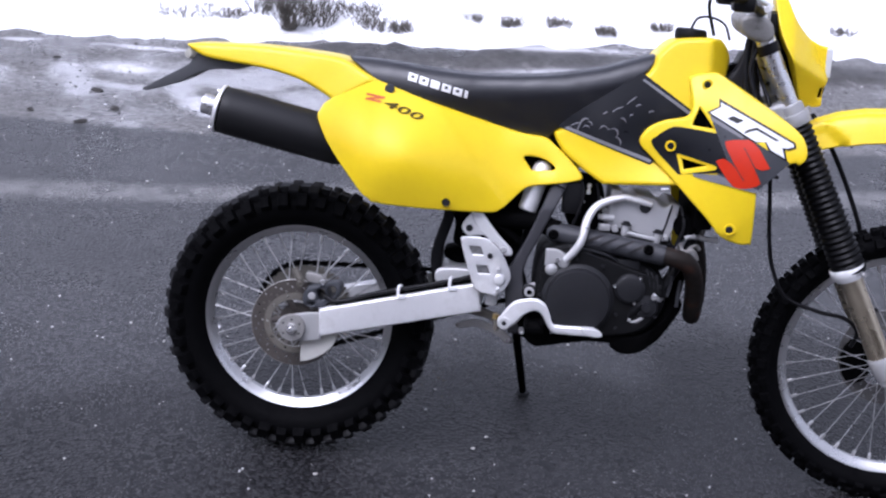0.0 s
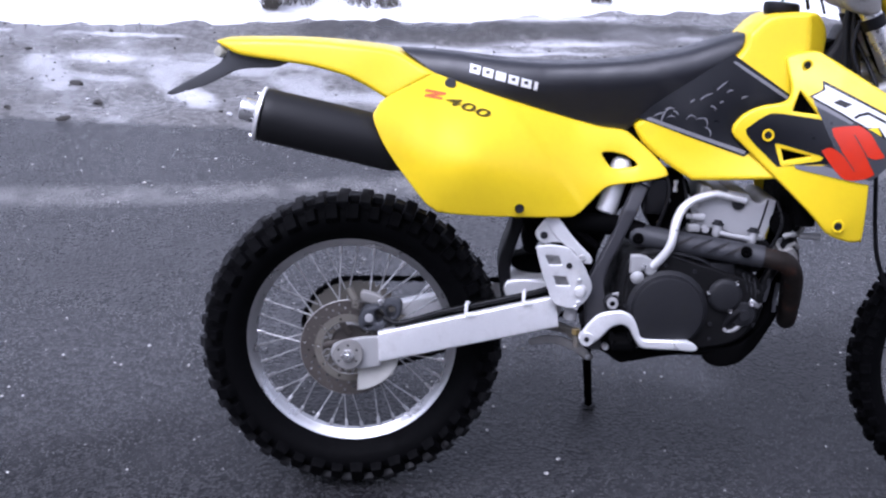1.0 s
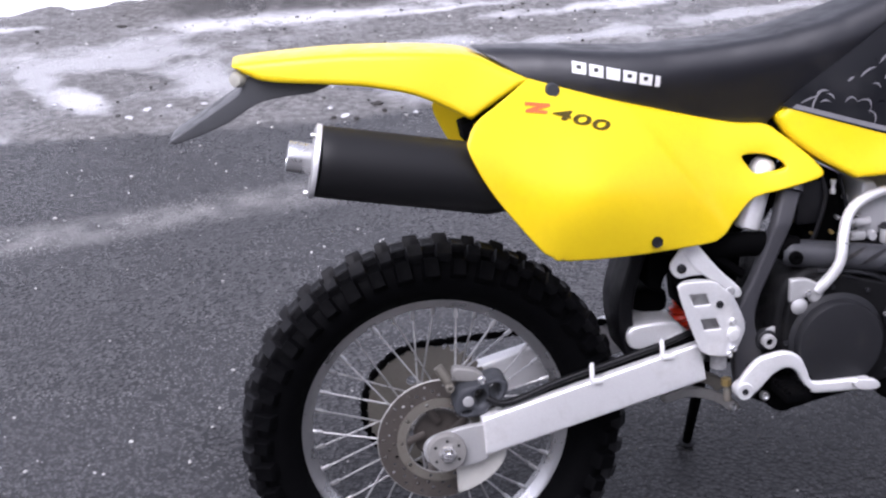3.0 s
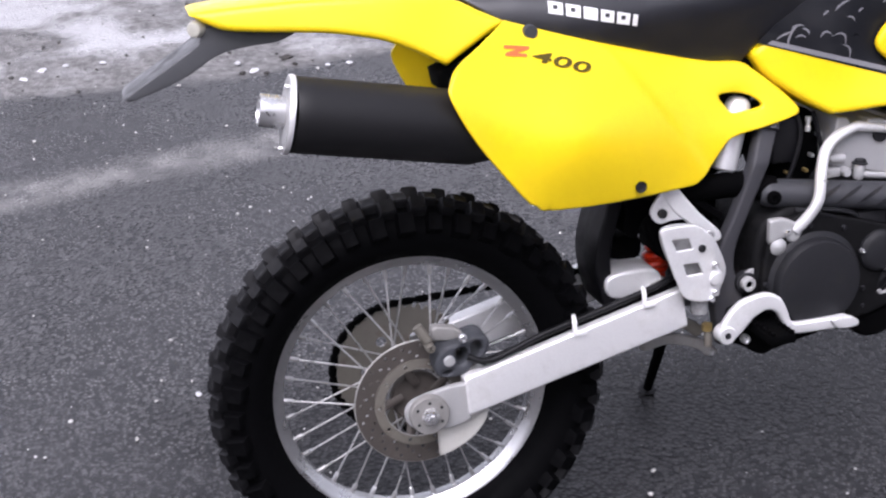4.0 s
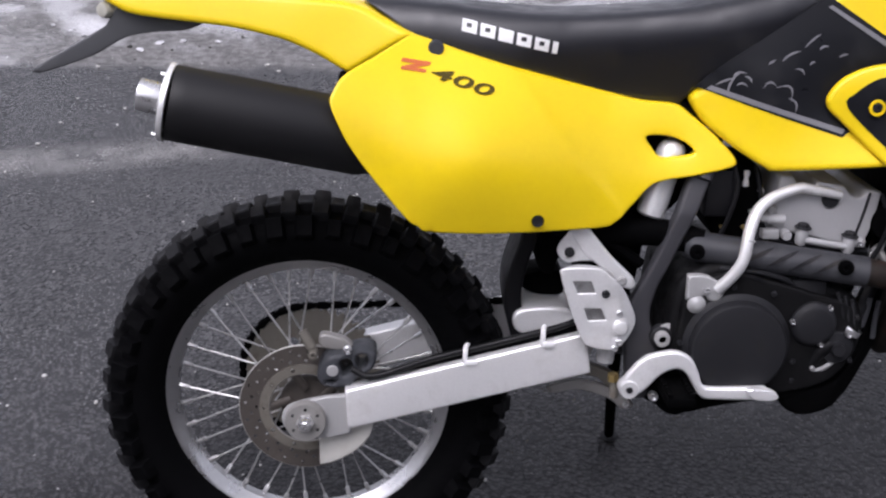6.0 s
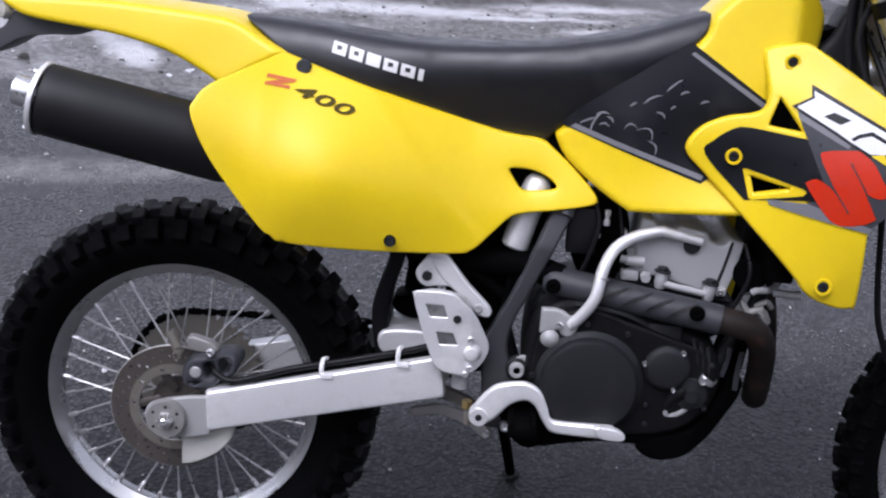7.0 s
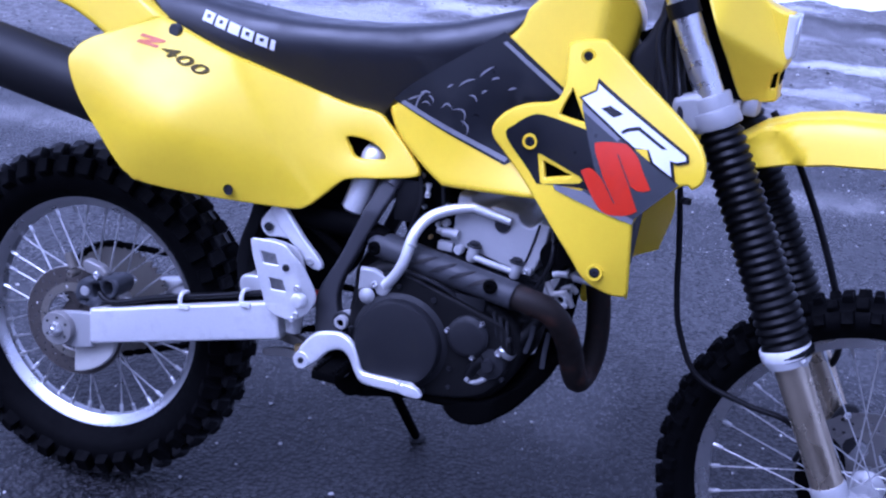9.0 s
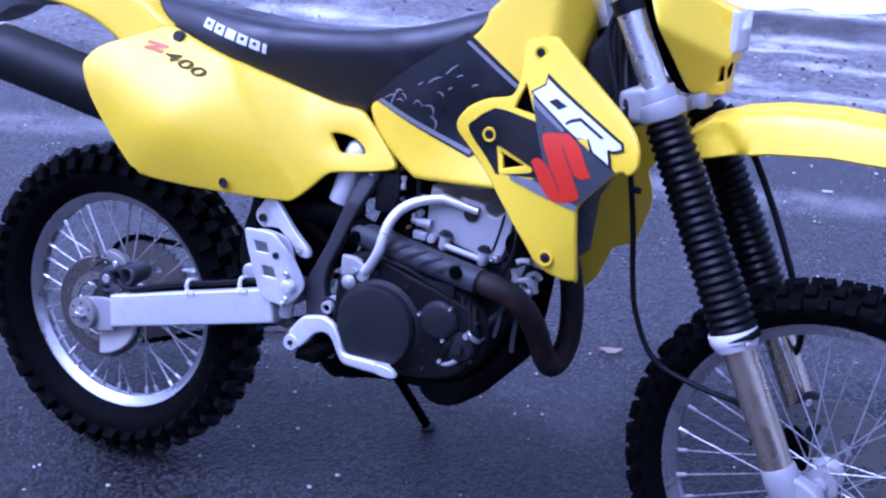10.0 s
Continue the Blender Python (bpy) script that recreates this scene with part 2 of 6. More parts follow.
def decal(shape, surf, lift=0.0012, holes=(), step=0.012, deep=0.0008):
    """A thin sticker that lies on the surface y(x, z)."""
    return body(shape, lambda x, z: surf(x, z) - lift, lambda x, z: surf(x, z) - lift + deep, roll=0, step=step, holes=holes, line=0.008)


def frame_along(path):
    """Tangents and two steady normals along a path."""
    p = np.array(path, float)
    t = np.gradient(p, axis=0)
    t /= np.linalg.norm(t, axis=1)[:, None]
    u = np.cross(t[0], (0.31, 0.9, 0.17))
    us, vs = [], []
    for k in range(len(p)):
        u = u - (u @ t[k]) * t[k]
        u /= np.linalg.norm(u)
        us.append(u)
        vs.append(np.cross(t[k], u))
    return p, t, np.array(us), np.array(vs)


def smooth_path(points, step=0.012):
    p = [np.array(q, float) for q in points]
    out = []
    for i in range(len(p) - 1):
        a = p[i - 1] if i else 2 * p[0] - p[1]
        d = p[i + 2] if i + 2 < len(p) else 2 * p[-1] - p[-2]
        k = max(1, int(np.ceil(np.linalg.norm(p[i + 1] - p[i]) / step)))
        out += [spline(a, p[i], p[i + 1], d, j / k) for j in range(k)]
    return np.array(out + [p[-1]])


def tube(points, radius, seg=12, smooth=True, flat=1.0, bm=None, step=0.012):
    """A round bar along a path; radius: one or one per given point; flat: squeeze across y."""
    bm = bm or bmesh.new()
    path = smooth_path(points, step) if smooth and len(points) > 2 else np.array(points, float)
    p, t, us, vs = frame_along(path)
    if np.ndim(radius):
        s = np.r_[0, np.cumsum(np.linalg.norm(np.diff(np.array(points, float), axis=0), axis=1))]
        g = np.r_[0, np.cumsum(np.linalg.norm(np.diff(p, axis=0), axis=1))]
        rad = np.interp(g / g[-1], s / s[-1], radius)
    else:
        rad = np.full(len(p), radius)
    rings = []
    for k in range(len(p)):
        ring = []
        for j in range(seg):
            o = rad[k] * (np.cos(2 * np.pi * j / seg) * us[k] + np.sin(2 * np.pi * j / seg) * vs[k])
            o[1] *= flat
            ring.append(bm.verts.new(p[k] + o))
        rings.append(ring)
    for r0, r1 in zip(rings, rings[1:]):
        for j in range(seg):
            bm.faces.new((r0[j], r0[(j + 1) % seg], r1[(j + 1) % seg], r1[j]))
    bm.faces.new(rings[0][::-1])
    bm.faces.new(rings[-1])
    return bm


def lathe(profile, centre, axis=(0, 1, 0), seg=32, closed=False, bm=None, span=1.0):
    """Turns (radius, height along the axis) points round an axis through centre."""
    bm = bm or bmesh.new()
    ax = np.array(axis, float) / np.linalg.norm(axis)
    u = np.cross(ax, (0.0, 0.0, 1.0) if abs(ax[2]) < 0.9 else (1.0, 0.0, 0.0))
    u /= np.linalg.norm(u)
    v = np.cross(ax, u)
    rings = []
    for r, h in profile:
        c = np.array(centre) + h * ax
        if r < 1e-6:
            rings.append([bm.verts.new(c)] * seg)
        else:
            rings.append([bm.verts.new(c + r * (np.cos(2 * np.pi * j / seg) * u + np.sin(2 * np.pi * j / seg) * v)) for j in range(seg)])
    pairs = list(zip(rings, rings[1:])) + ([(rings[-1], rings[0])] if closed else [])
    for r0, r1 in pairs:
        for j in range(seg):
            vs = list(dict.fromkeys((r0[j], r0[(j + 1) % seg], r1[(j + 1) % seg], r1[j])))
            if len(vs) > 2:
                bm.faces.new(vs)
    return bm


def disc_bolt(centre, r, h, axis=(0, -1, 0), seg=12, bm=None):
    """A domed bolt head or plug."""
    return lathe([(0, -h), (r, -h), (r, h * 0.6), (r * 0.8, h), (r * 0.45, h), (r * 0.4, h * 0.55), (0, h * 0.55)], centre, axis, seg, bm=bm)


def block(lo, hi, bevel=0.003, bm=None):
    bm = bm or bmesh.new()
    made = bmesh.ops.create_cube(bm, size=1.0)["verts"]
    for v in made:
        v.co = [l + (h - l) * (c + 0.5) for c, l, h in zip(v.co, lo, hi)]
    if bevel:
        edges = list({e for v in made for e in v.link_edges})
        bmesh.ops.bevel(bm, geom=edges, offset=bevel, segments=2, profile=0.5, affect="EDGES")
    return bm

# ---------------------------------------------------------------- ground
EDGE_Y, SNOW_Y = 2.46, 4.12
WET_SHADE_SPOTS = [(0.5, -0.25, 2.7, 1.0, 6), (1.7, 0.45, 1.1, 0.6, 0), (-3.6, -2.4, 1.6, 0.9, 20), (3.9, -2.2, 1.8, 0.8, -12), (0.6, -4.2, 2.6, 0.9, 5), (-2.9, 0.9, 0.9, 0.4, 10), (4.2, 1.4, 1.2, 0.5, 8)]  # wet patches, the first two also painting the motorcycle's soft shade: x, y, half length, half width, turn
# long hollows in the verge: x, y, half length, half width, turn, whether slush lies in them
POOLS = [(-0.9, 3.4, 0.5, 0.18, 8, 0), (-0.05, 2.98, 0.6, 0.10, 8, 0), (-1.68, 3.15, 0.46, 0.11, -62, 0), (-1.45, 3.13, 0.20, 0.06, -8, 0), (-1.14, 3.12, 0.28, 0.09, -62, 0), (-0.50, 3.08, 0.34, 0.14, -65, 0), (-0.98, 2.88, 0.2, 0.1, -55, 1),
         (-0.3, 3.81, 0.5, 0.10, 2, 1), (-1.5, 3.9, 0.34, 0.05, 0, 1), (-2.25, 3.88, 0.12, 0.04, 10, 1), (-2.2, 3.2, 0.3, 0.12, -50, 0), (0.35, 3.3, 0.5, 0.09, 8, 0), (1.3, 3.75, 0.6, 0.07, 10, 1),
         (-1.5, 3.44, 0.32, 0.06, 5, 1), (-0.85, 3.52, 0.32, 0.12, 20, 0), (0.1, 3.88, 0.62, 0.09, 4, 1), (0.8, 4.06, 0.45, 0.06, 8, 1), (0.75, 4.65, 0.5, 0.07, 10, 1), (1.5, 4.25, 0.5, 0.08, 6, 1), (1.1, 3.3, 0.55, 0.06, 10, 0), (1.9, 3.5, 0.5, 0.08, 10, 0), (0.5, 3.85, 0.4, 0.05, 5, 1)]


def ground_material():
    n = Nodes("wet_asphalt_and_slush")
    x, y, _ = n.xyz()
    wob = n.noise(1.3, 5, 0.6)
    fine = n.noise(9, 5, 0.65)
    ragged = n.noise(5, 6, 0.7)
    # how far a spot lies beyond the asphalt's edge, along a line that wanders
    rise = n.math("MULTIPLY", n.math("MAXIMUM", x, 0.0), 0.22)
    beyond = n.math("SUBTRACT", n.math("SUBTRACT", y, EDGE_Y), rise)
    beyond = n.math("ADD", beyond, n.math("MULTIPLY_ADD", fine, 0.24, -0.12))
    verge = n.ramp(beyond, -0.05, 0.07)
    # asphalt: stones of several sizes in tar, worn and dusty in places
    stone = n.cells(100, "F1", "Color")
    dot = n.cells(100)
    shade = n.math("MULTIPLY", n.ramp(stone, 0.0, 1.0, 0.45, 1.0), n.ramp(dot, 0.38, 0.66, 1.0, 0.06))
    tar = n.mix(shade, (0.003, 0.003, 0.004), (0.097, 0.096, 0.099))
    pits = n.ramp(n.noise(48, 4, 0.75), 0.48, 0.60, 0.0, 0.8)
    tar = n.mix(pits, tar, (0.008, 0.008, 0.009))
    tar = n.mix(n.ramp(n.noise(420, 3), 0.42, 0.7, 0.0, 0.2), tar, (0.075, 0.074, 0.074))
    # pale stones; bright wet glints are painted in as specks too
    pale = n.math("MULTIPLY", n.ramp(n.cells(95, "F1", "Color"), 0.94, 0.97), n.ramp(n.cells(95), 0.10, 0.3, 1.0, 0.0))
    tar = n.mix(n.ramp(wob, 0.42, 0.68, 0.0, 0.45), tar, (0.026, 0.026, 0.028))
    # black melt water on the asphalt, with the soft shade round the motorcycle painted in
    wet_shade = None
    for px, py, a, b, turn in WET_SHADE_SPOTS:
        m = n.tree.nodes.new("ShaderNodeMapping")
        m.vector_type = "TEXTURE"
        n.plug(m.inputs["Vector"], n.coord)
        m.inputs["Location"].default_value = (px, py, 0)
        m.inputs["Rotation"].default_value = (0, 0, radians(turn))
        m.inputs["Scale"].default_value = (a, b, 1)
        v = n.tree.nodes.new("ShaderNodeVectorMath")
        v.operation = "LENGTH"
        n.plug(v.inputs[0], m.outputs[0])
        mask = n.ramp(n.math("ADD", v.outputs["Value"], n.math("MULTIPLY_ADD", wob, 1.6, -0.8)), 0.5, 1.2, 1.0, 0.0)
        wet_shade = n.math("MAXIMUM", wet_shade, mask) if wet_shade else mask
    tar = n.mix(n.math("MULTIPLY", wet_shade, 0.5), tar, (0.006, 0.006, 0.007))
    tar = n.mix(n.math("MULTIPLY", pale, 0.6), tar, (0.42, 0.41, 0.40))
    # pale dusty band that runs along the road
    band = n.math("SUBTRACT", y, n.math("MULTIPLY_ADD", x, 0.21, 1.87))
    band = n.math("ABSOLUTE", n.math("ADD", band, n.math("MULTIPLY_ADD", wob, 0.16, -0.08)))
    dust = n.math("MULTIPLY", n.ramp(band, 0.02, 0.15, 1.0, 0.0), n.ramp(fine, 0.3, 0.62, 0.15, 0.8))
    tar = n.mix(dust, tar, (0.20, 0.195, 0.19))
    # verge: grey grit with slush and shallow melt water
    grit = n.mix(n.ramp(n.noise(30, 6, 0.7), 0.35, 0.7), (0.06, 0.058, 0.056), (0.24, 0.232, 0.226))
    drift = n.noise(1.05, 6, 0.62)
    slush = n.math("MULTIPLY", n.ramp(drift, 0.52, 0.70), n.ramp(n.noise(20, 4), 0.3, 0.6, 0.45, 1.0))
    grit = n.mix(n.math("MULTIPLY", slush, 0.75), grit, (0.55, 0.55, 0.56))
    # melt water and slush lying in long hollows of the verge, the sky's reflection painted into their pale colour
    pool, wet_snow = None, None
    for px, py, a, b, turn, white in POOLS:
        m = n.tree.nodes.new("ShaderNodeMapping")
        m.vector_type = "TEXTURE"
        n.plug(m.inputs["Vector"], n.coord)
        m.inputs["Location"].default_value = (px, py, 0)
        m.inputs["Rotation"].default_value = (0, 0, radians(turn))
        m.inputs["Scale"].default_value = (a, b, 1)
        v = n.tree.nodes.new("ShaderNodeVectorMath")
        v.operation = "LENGTH"
        n.plug(v.inputs[0], m.outputs[0])
        d = n.math("ADD", v.outputs["Value"], n.math("MULTIPLY_ADD", ragged, 2.6, -1.3))
        mask = n.ramp(d, 0.35, 1.3, 1.0, 0.0)
        if white:
            wet_snow = n.math("MAXIMUM", wet_snow, mask) if wet_snow else mask
        else:
            pool = n.math("MAXIMUM", pool, mask) if pool else mask
    grit = n.mix(n.math("MULTIPLY", pool, 0.85), grit, (0.46, 0.46, 0.47))
    grit = n.mix(n.math("MULTIPLY", wet_snow, 0.7), grit, (0.70, 0.70, 0.72))
    # dark mud thrown up in a low bank before the snow
    bank = n.math("ABSOLUTE", n.math("SUBTRACT", y, n.math("MULTIPLY_ADD", x, 0.12, 4.2)))
    bank = n.math("ADD", bank, n.math("MULTIPLY_ADD", ragged, 0.5, -0.25))
    bank = n.math("MULTIPLY", n.ramp(bank, 0.12, 0.3, 1.0, 0.0), n.ramp(x, -0.8, -0.55))
    grit = n.mix(n.math("MULTIPLY", bank, 0.8), grit, (0.03, 0.028, 0.026))
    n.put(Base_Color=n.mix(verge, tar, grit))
    damp = n.ramp(n.math("ADD", wob, n.math("MULTIPLY", dot, 0.15)), 0.38, 0.68, 0.40, 0.20)
    melt = n.math("MULTIPLY", n.ramp(n.noise(0.9, 5, 0.6), 0.50, 0.60, 0.5, 0.18), n.ramp(pool, 0.2, 0.8, 1.0, 0.45))
    mixed = n.tree.nodes.new("ShaderNodeMix")
    n.plug(mixed.inputs[0], verge).plug(mixed.inputs[2], damp).plug(mixed.inputs[3], melt)
    n.put(Roughness=mixed.outputs[0], Specular_IOR_Level=n.ramp(wet_shade, 0.0, 1.0, 0.75, 0.3))
    low = n.bump(dot, 1.0, 0.0035)
    n.put(Normal=n.bump(n.noise(170, 4, 0.75), 0.5, 0.003, low))
    return n.mat


def snow_material():
    n = Nodes("old_wet_snow")
    grime = n.ramp(n.noise(2.2, 7, 0.7), 0.52, 0.72, 0.0, 0.6)
    spots = n.ramp(n.noise(14, 5, 0.7), 0.62, 0.74, 0.0, 0.8)
    n.put(Base_Color=n.mix(n.math("MAXIMUM", grime, spots), (0.88, 0.89, 0.92), (0.30, 0.28, 0.26)))
    n.put(Roughness=0.6, Normal=n.bump(n.noise(35, 6, 0.7), 0.5, 0.02))
    return n.mat


def rough(x, y, s=1.0):
    return noise.fractal((x * s, y * s, 1.7), 0.6, 2.1, 5)


def ground_sheet():
    """One sheet to the horizon: fine where the camera looks, with small hollows in the verge."""
    near_x, near_y = np.linspace(-3.4, 3.6, 150), np.linspace(-1.2, 6.4, 150)
    far = np.array([8.0, 20, 60, 180, 500])
    xs = np.r_[-far[::-1], near_x, far]
    ys = np.r_[-far[::-1], near_y, far + 2]
    bm = bmesh.new()
    rows = []
    for y in ys:
        row = []
        for x in xs:
            past = y - EDGE_Y - 0.22 * max(x, 0)
            k = min(max(past / 0.3, 0), 1) if abs(x) < 5 and y < 8 else 0
            z = k * (0.012 * rough(x, y, 2.2) - 0.004 + (0.05 + 0.03 * rough(x, y, 5)) * math.exp(-(((y - 4.2 - 0.12 * x) / 0.16) ** 2)) * min(max((x + 0.8) / 0.2, 0), 1)) + (0.0012 * rough(x, y, 1.1) if y < 3 and abs(x) < 4 else 0)
            row.append(bm.verts.new((x, y, z)))
        rows.append(row)
    for a, b in zip(rows, rows[1:]):
        for i in range(len(a) - 1):
            bm.faces.new((a[i], a[i + 1], b[i + 1], b[i]))
    return finish(bm, "ground", ground_material(), sharp=180)


def snow_sheet():
    """Old snow beyond the verge, thin and broken at its front, lumpy behind."""
    bm = bmesh.new()
    xs = np.r_[-300, -90, -30, -12, np.linspace(-6, 6, 140), 12, 30, 90, 300]
    ks = np.r_[np.linspace(0, 1, 24) ** 1.3 * 3.0, 5, 9, 20, 60, 200, 450]
    rows = []
    for k in ks:
        row = []
        for x in xs:
            s = min(max(x, -6), 6)
            y = SNOW_Y + 0.22 * min(max(s + 0.9, 0), 2.5) + 0.2 * min(max(s / 0.5, 0), 1) - 0.3 * min(max((-2.0 - s) / 0.4, 0), 1) + 0.28 * rough(s, 3.0, 1.1) + 0.1 * rough(s, 8.0, 5.0) + k
            z = -0.012 + 0.10 * (1 - math.exp(-k / 0.35)) + (0.05 * rough(s, y, 1.6) + 0.02 * rough(s, y, 7)) * min(k / 0.4, 1) * (k < 6) + 0.02 * k * (k < 6) + 0.12 * (k >= 6)
            row.append(bm.verts.new((x, y, z)))
        rows.append(row)
    for a, b in zip(rows, rows[1:]):
        for i in range(len(a) - 1):
            bm.faces.new((a[i], a[i + 1], b[i + 1], b[i]))
    return finish(bm, "snow_field", snow_material(), sharp=180)


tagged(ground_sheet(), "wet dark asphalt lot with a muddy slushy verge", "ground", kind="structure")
def unseen_wall():
    """An unseen dark wall, added behind the camera to darken low reflections and side light."""
    bm = block((-13, -8.2, -0.05), (15, -8.0, 3.8), 0.01)
    return finish(bm, "added_wall", surface("dark_wall_tone", (0.07, 0.055, 0.045), 0.7, dirt=(0.04, 0.035, 0.03), dirty=0.5, fine=60, patch=3))


tagged(unseen_wall(), "unseen dark wall added behind the camera to darken low reflections", "wall", kind="structure")
tagged(snow_sheet(), "old white snow lying beyond the muddy verge", "snow", kind="structure")


# ---------------------------------------------------------------- the motorcycle, leaning on its stand
LEAN_DEGREES = 10.94
bike = tagged(
    new("motorcycle"),
    "yellow off-road dirt motorcycle leaning on its side stand on wet asphalt",
    "motorcycle",
)
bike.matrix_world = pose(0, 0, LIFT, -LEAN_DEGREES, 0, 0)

PANEL = thin_plate([(0.05, 0.853, -0.197), (0.161, 0.939, -0.097), (0.66, 0.75, -0.092), (0.474, 0.656, -0.118), (0.35, 0.677, -0.156),
                    (0.143, 0.902, -0.133), (0.59, 0.83, -0.066), (0.545, 0.77, -0.095), (0.2, 0.645, -0.185), (0.12, 0.76, -0.197),
                    (0.25, 0.78, -0.185), (0.4, 0.86, -0.092)])
SHROUD = thin_plate([(0.922, 0.99, -0.117), (0.853, 0.846, -0.132), (0.997, 0.673, -0.193), (0.945, 0.93, -0.162), (0.863, 0.824, -0.133),
                     (0.929, 0.931, -0.152), (0.951, 0.828, -0.185), (1.05, 0.643, -0.19), (1.13, 0.874, -0.235), (0.79, 0.86, -0.12),
                     (1.06, 0.95, -0.19)])
TANK = thin_plate([(0.59, 0.844, -0.068), (0.866, 0.755, -0.139), (0.66, 0.77, -0.1), (0.8, 1.03, -0.085), (0.85, 0.9, -0.105), (0.82, 0.845, -0.102), (0.90, 0.82, -0.108),
                   (0.7, 0.88, -0.1), (0.95, 1.05, -0.092), (0.88, 1.0, -0.093), (0.97, 0.85, -0.12)])
SEAT = thin_plate([(0.1, 0.98, -0.075), (0.24, 0.93, -0.090), (0.28, 0.89, -0.091), (0.4, 0.86, -0.070), (0.48, 0.84, -0.058), (0.56, 0.83, -0.052), (0.8, 1.03, -0.085),
                   (0.45, 0.96, -0.1), (0.65, 0.95, -0.095)])


# ---- wheels
def wheel(name, centre, rim_r, half, hub_r, hub_half, spokes, turn=0.0, wire=0.0018):
    """A spoked wheel: its hub is the part; rim and spokes hang from it."""
    cx, cy, cz = centre
    hub = part(name, lathe([(0, -hub_half - 0.012), (hub_r * 0.45, -hub_half - 0.012), (hub_r * 0.5, -hub_half), (hub_r, -hub_half), (hub_r, -hub_half + 0.006),
                            (hub_r * 0.62, -hub_half + 0.014), (hub_r * 0.55, 0), (hub_r * 0.62, hub_half - 0.014), (hub_r, hub_half - 0.006),
                            (hub_r, hub_half), (hub_r * 0.5, hub_half), (0, hub_half + 0.01)], centre, seg=36), CASTING, bike, "spoked wheel with cast alloy hub")
    R = rim_r
    part("rim", lathe([(R, -half), (R - 0.004, -half - 0.003), (R - 0.012, -half - 0.001), (R - 0.019, -half * 0.72), (R - 0.027, -half * 0.45),
                       (R - 0.029, 0), (R - 0.027, half * 0.45), (R - 0.019, half * 0.72), (R - 0.012, half + 0.001), (R - 0.004, half + 0.003),
                       (R, half), (R - 0.008, half - 0.005), (R - 0.012, 0), (R - 0.008, -half + 0.005)], centre, seg=96, closed=True),
         RIMMETAL, hub, "polished aluminium rim")
    for k in range(spokes):
        side = -1 if k % 2 else 1
        lean = 1 if (k // 2) % 2 else -1
        a1 = 2 * np.pi * (k + 0.5) / spokes + turn
        a0 = a1 - lean * 0.95
        start = np.array([cx + hub_r * 0.93 * np.cos(a0), cy + side * (hub_half - 0.004), cz + hub_r * 0.93 * np.sin(a0)])
        end = np.array([cx + (R - 0.027) * np.cos(a1), cy + side * half * 0.18, cz + (R - 0.027) * np.sin(a1)])
        d = (end - start) / np.linalg.norm(end - start)
        bm = tube([start, end - d * 0.016], wire, 6, smooth=False)
        tube([end - d * 0.018, end - d * 0.016, end - d * 0.003, end + d * 0.004], [0.0028, 0.0042, 0.0042, 0.0042], 6, smooth=False, bm=bm)
        part("spoke", bm, SPOKE, hub)
    return hub


def knob_mesh(name, length, width, height, rubber):
    """A tyre block: tapered, with a worn top and a slight hollow."""
    bm = bmesh.new()
    rings = []
    for h, s in ((-0.006, 1.16), (height * 0.8, 1.0), (height, 0.86)):
        pts = []
        for u, v in ((-1, -1), (0, -1.06), (1, -1), (1.04, 0), (1, 1), (0, 1.06), (-1, 1), (-1.04, 0)):
            pts.append(bm.verts.new((u * s * length / 2, v * s * width / 2, h)))
        rings.append(pts)
    for r0, r1 in zip(rings, rings[1:]):
        for j in range(8):
            bm.faces.new((r0[j], r0[(j + 1) % 8], r1[(j + 1) % 8], r1[j]))
    mid = bm.verts.new((0, 0, height - 0.0012))
    for j in range(8):
        bm.faces.new((rings[2][j], rings[2][(j + 1) % 8], mid))
    me = bpy.data.meshes.new(name)
    bm.to_mesh(me)
    bm.free()
    me.materials.append(rubber)
    return me


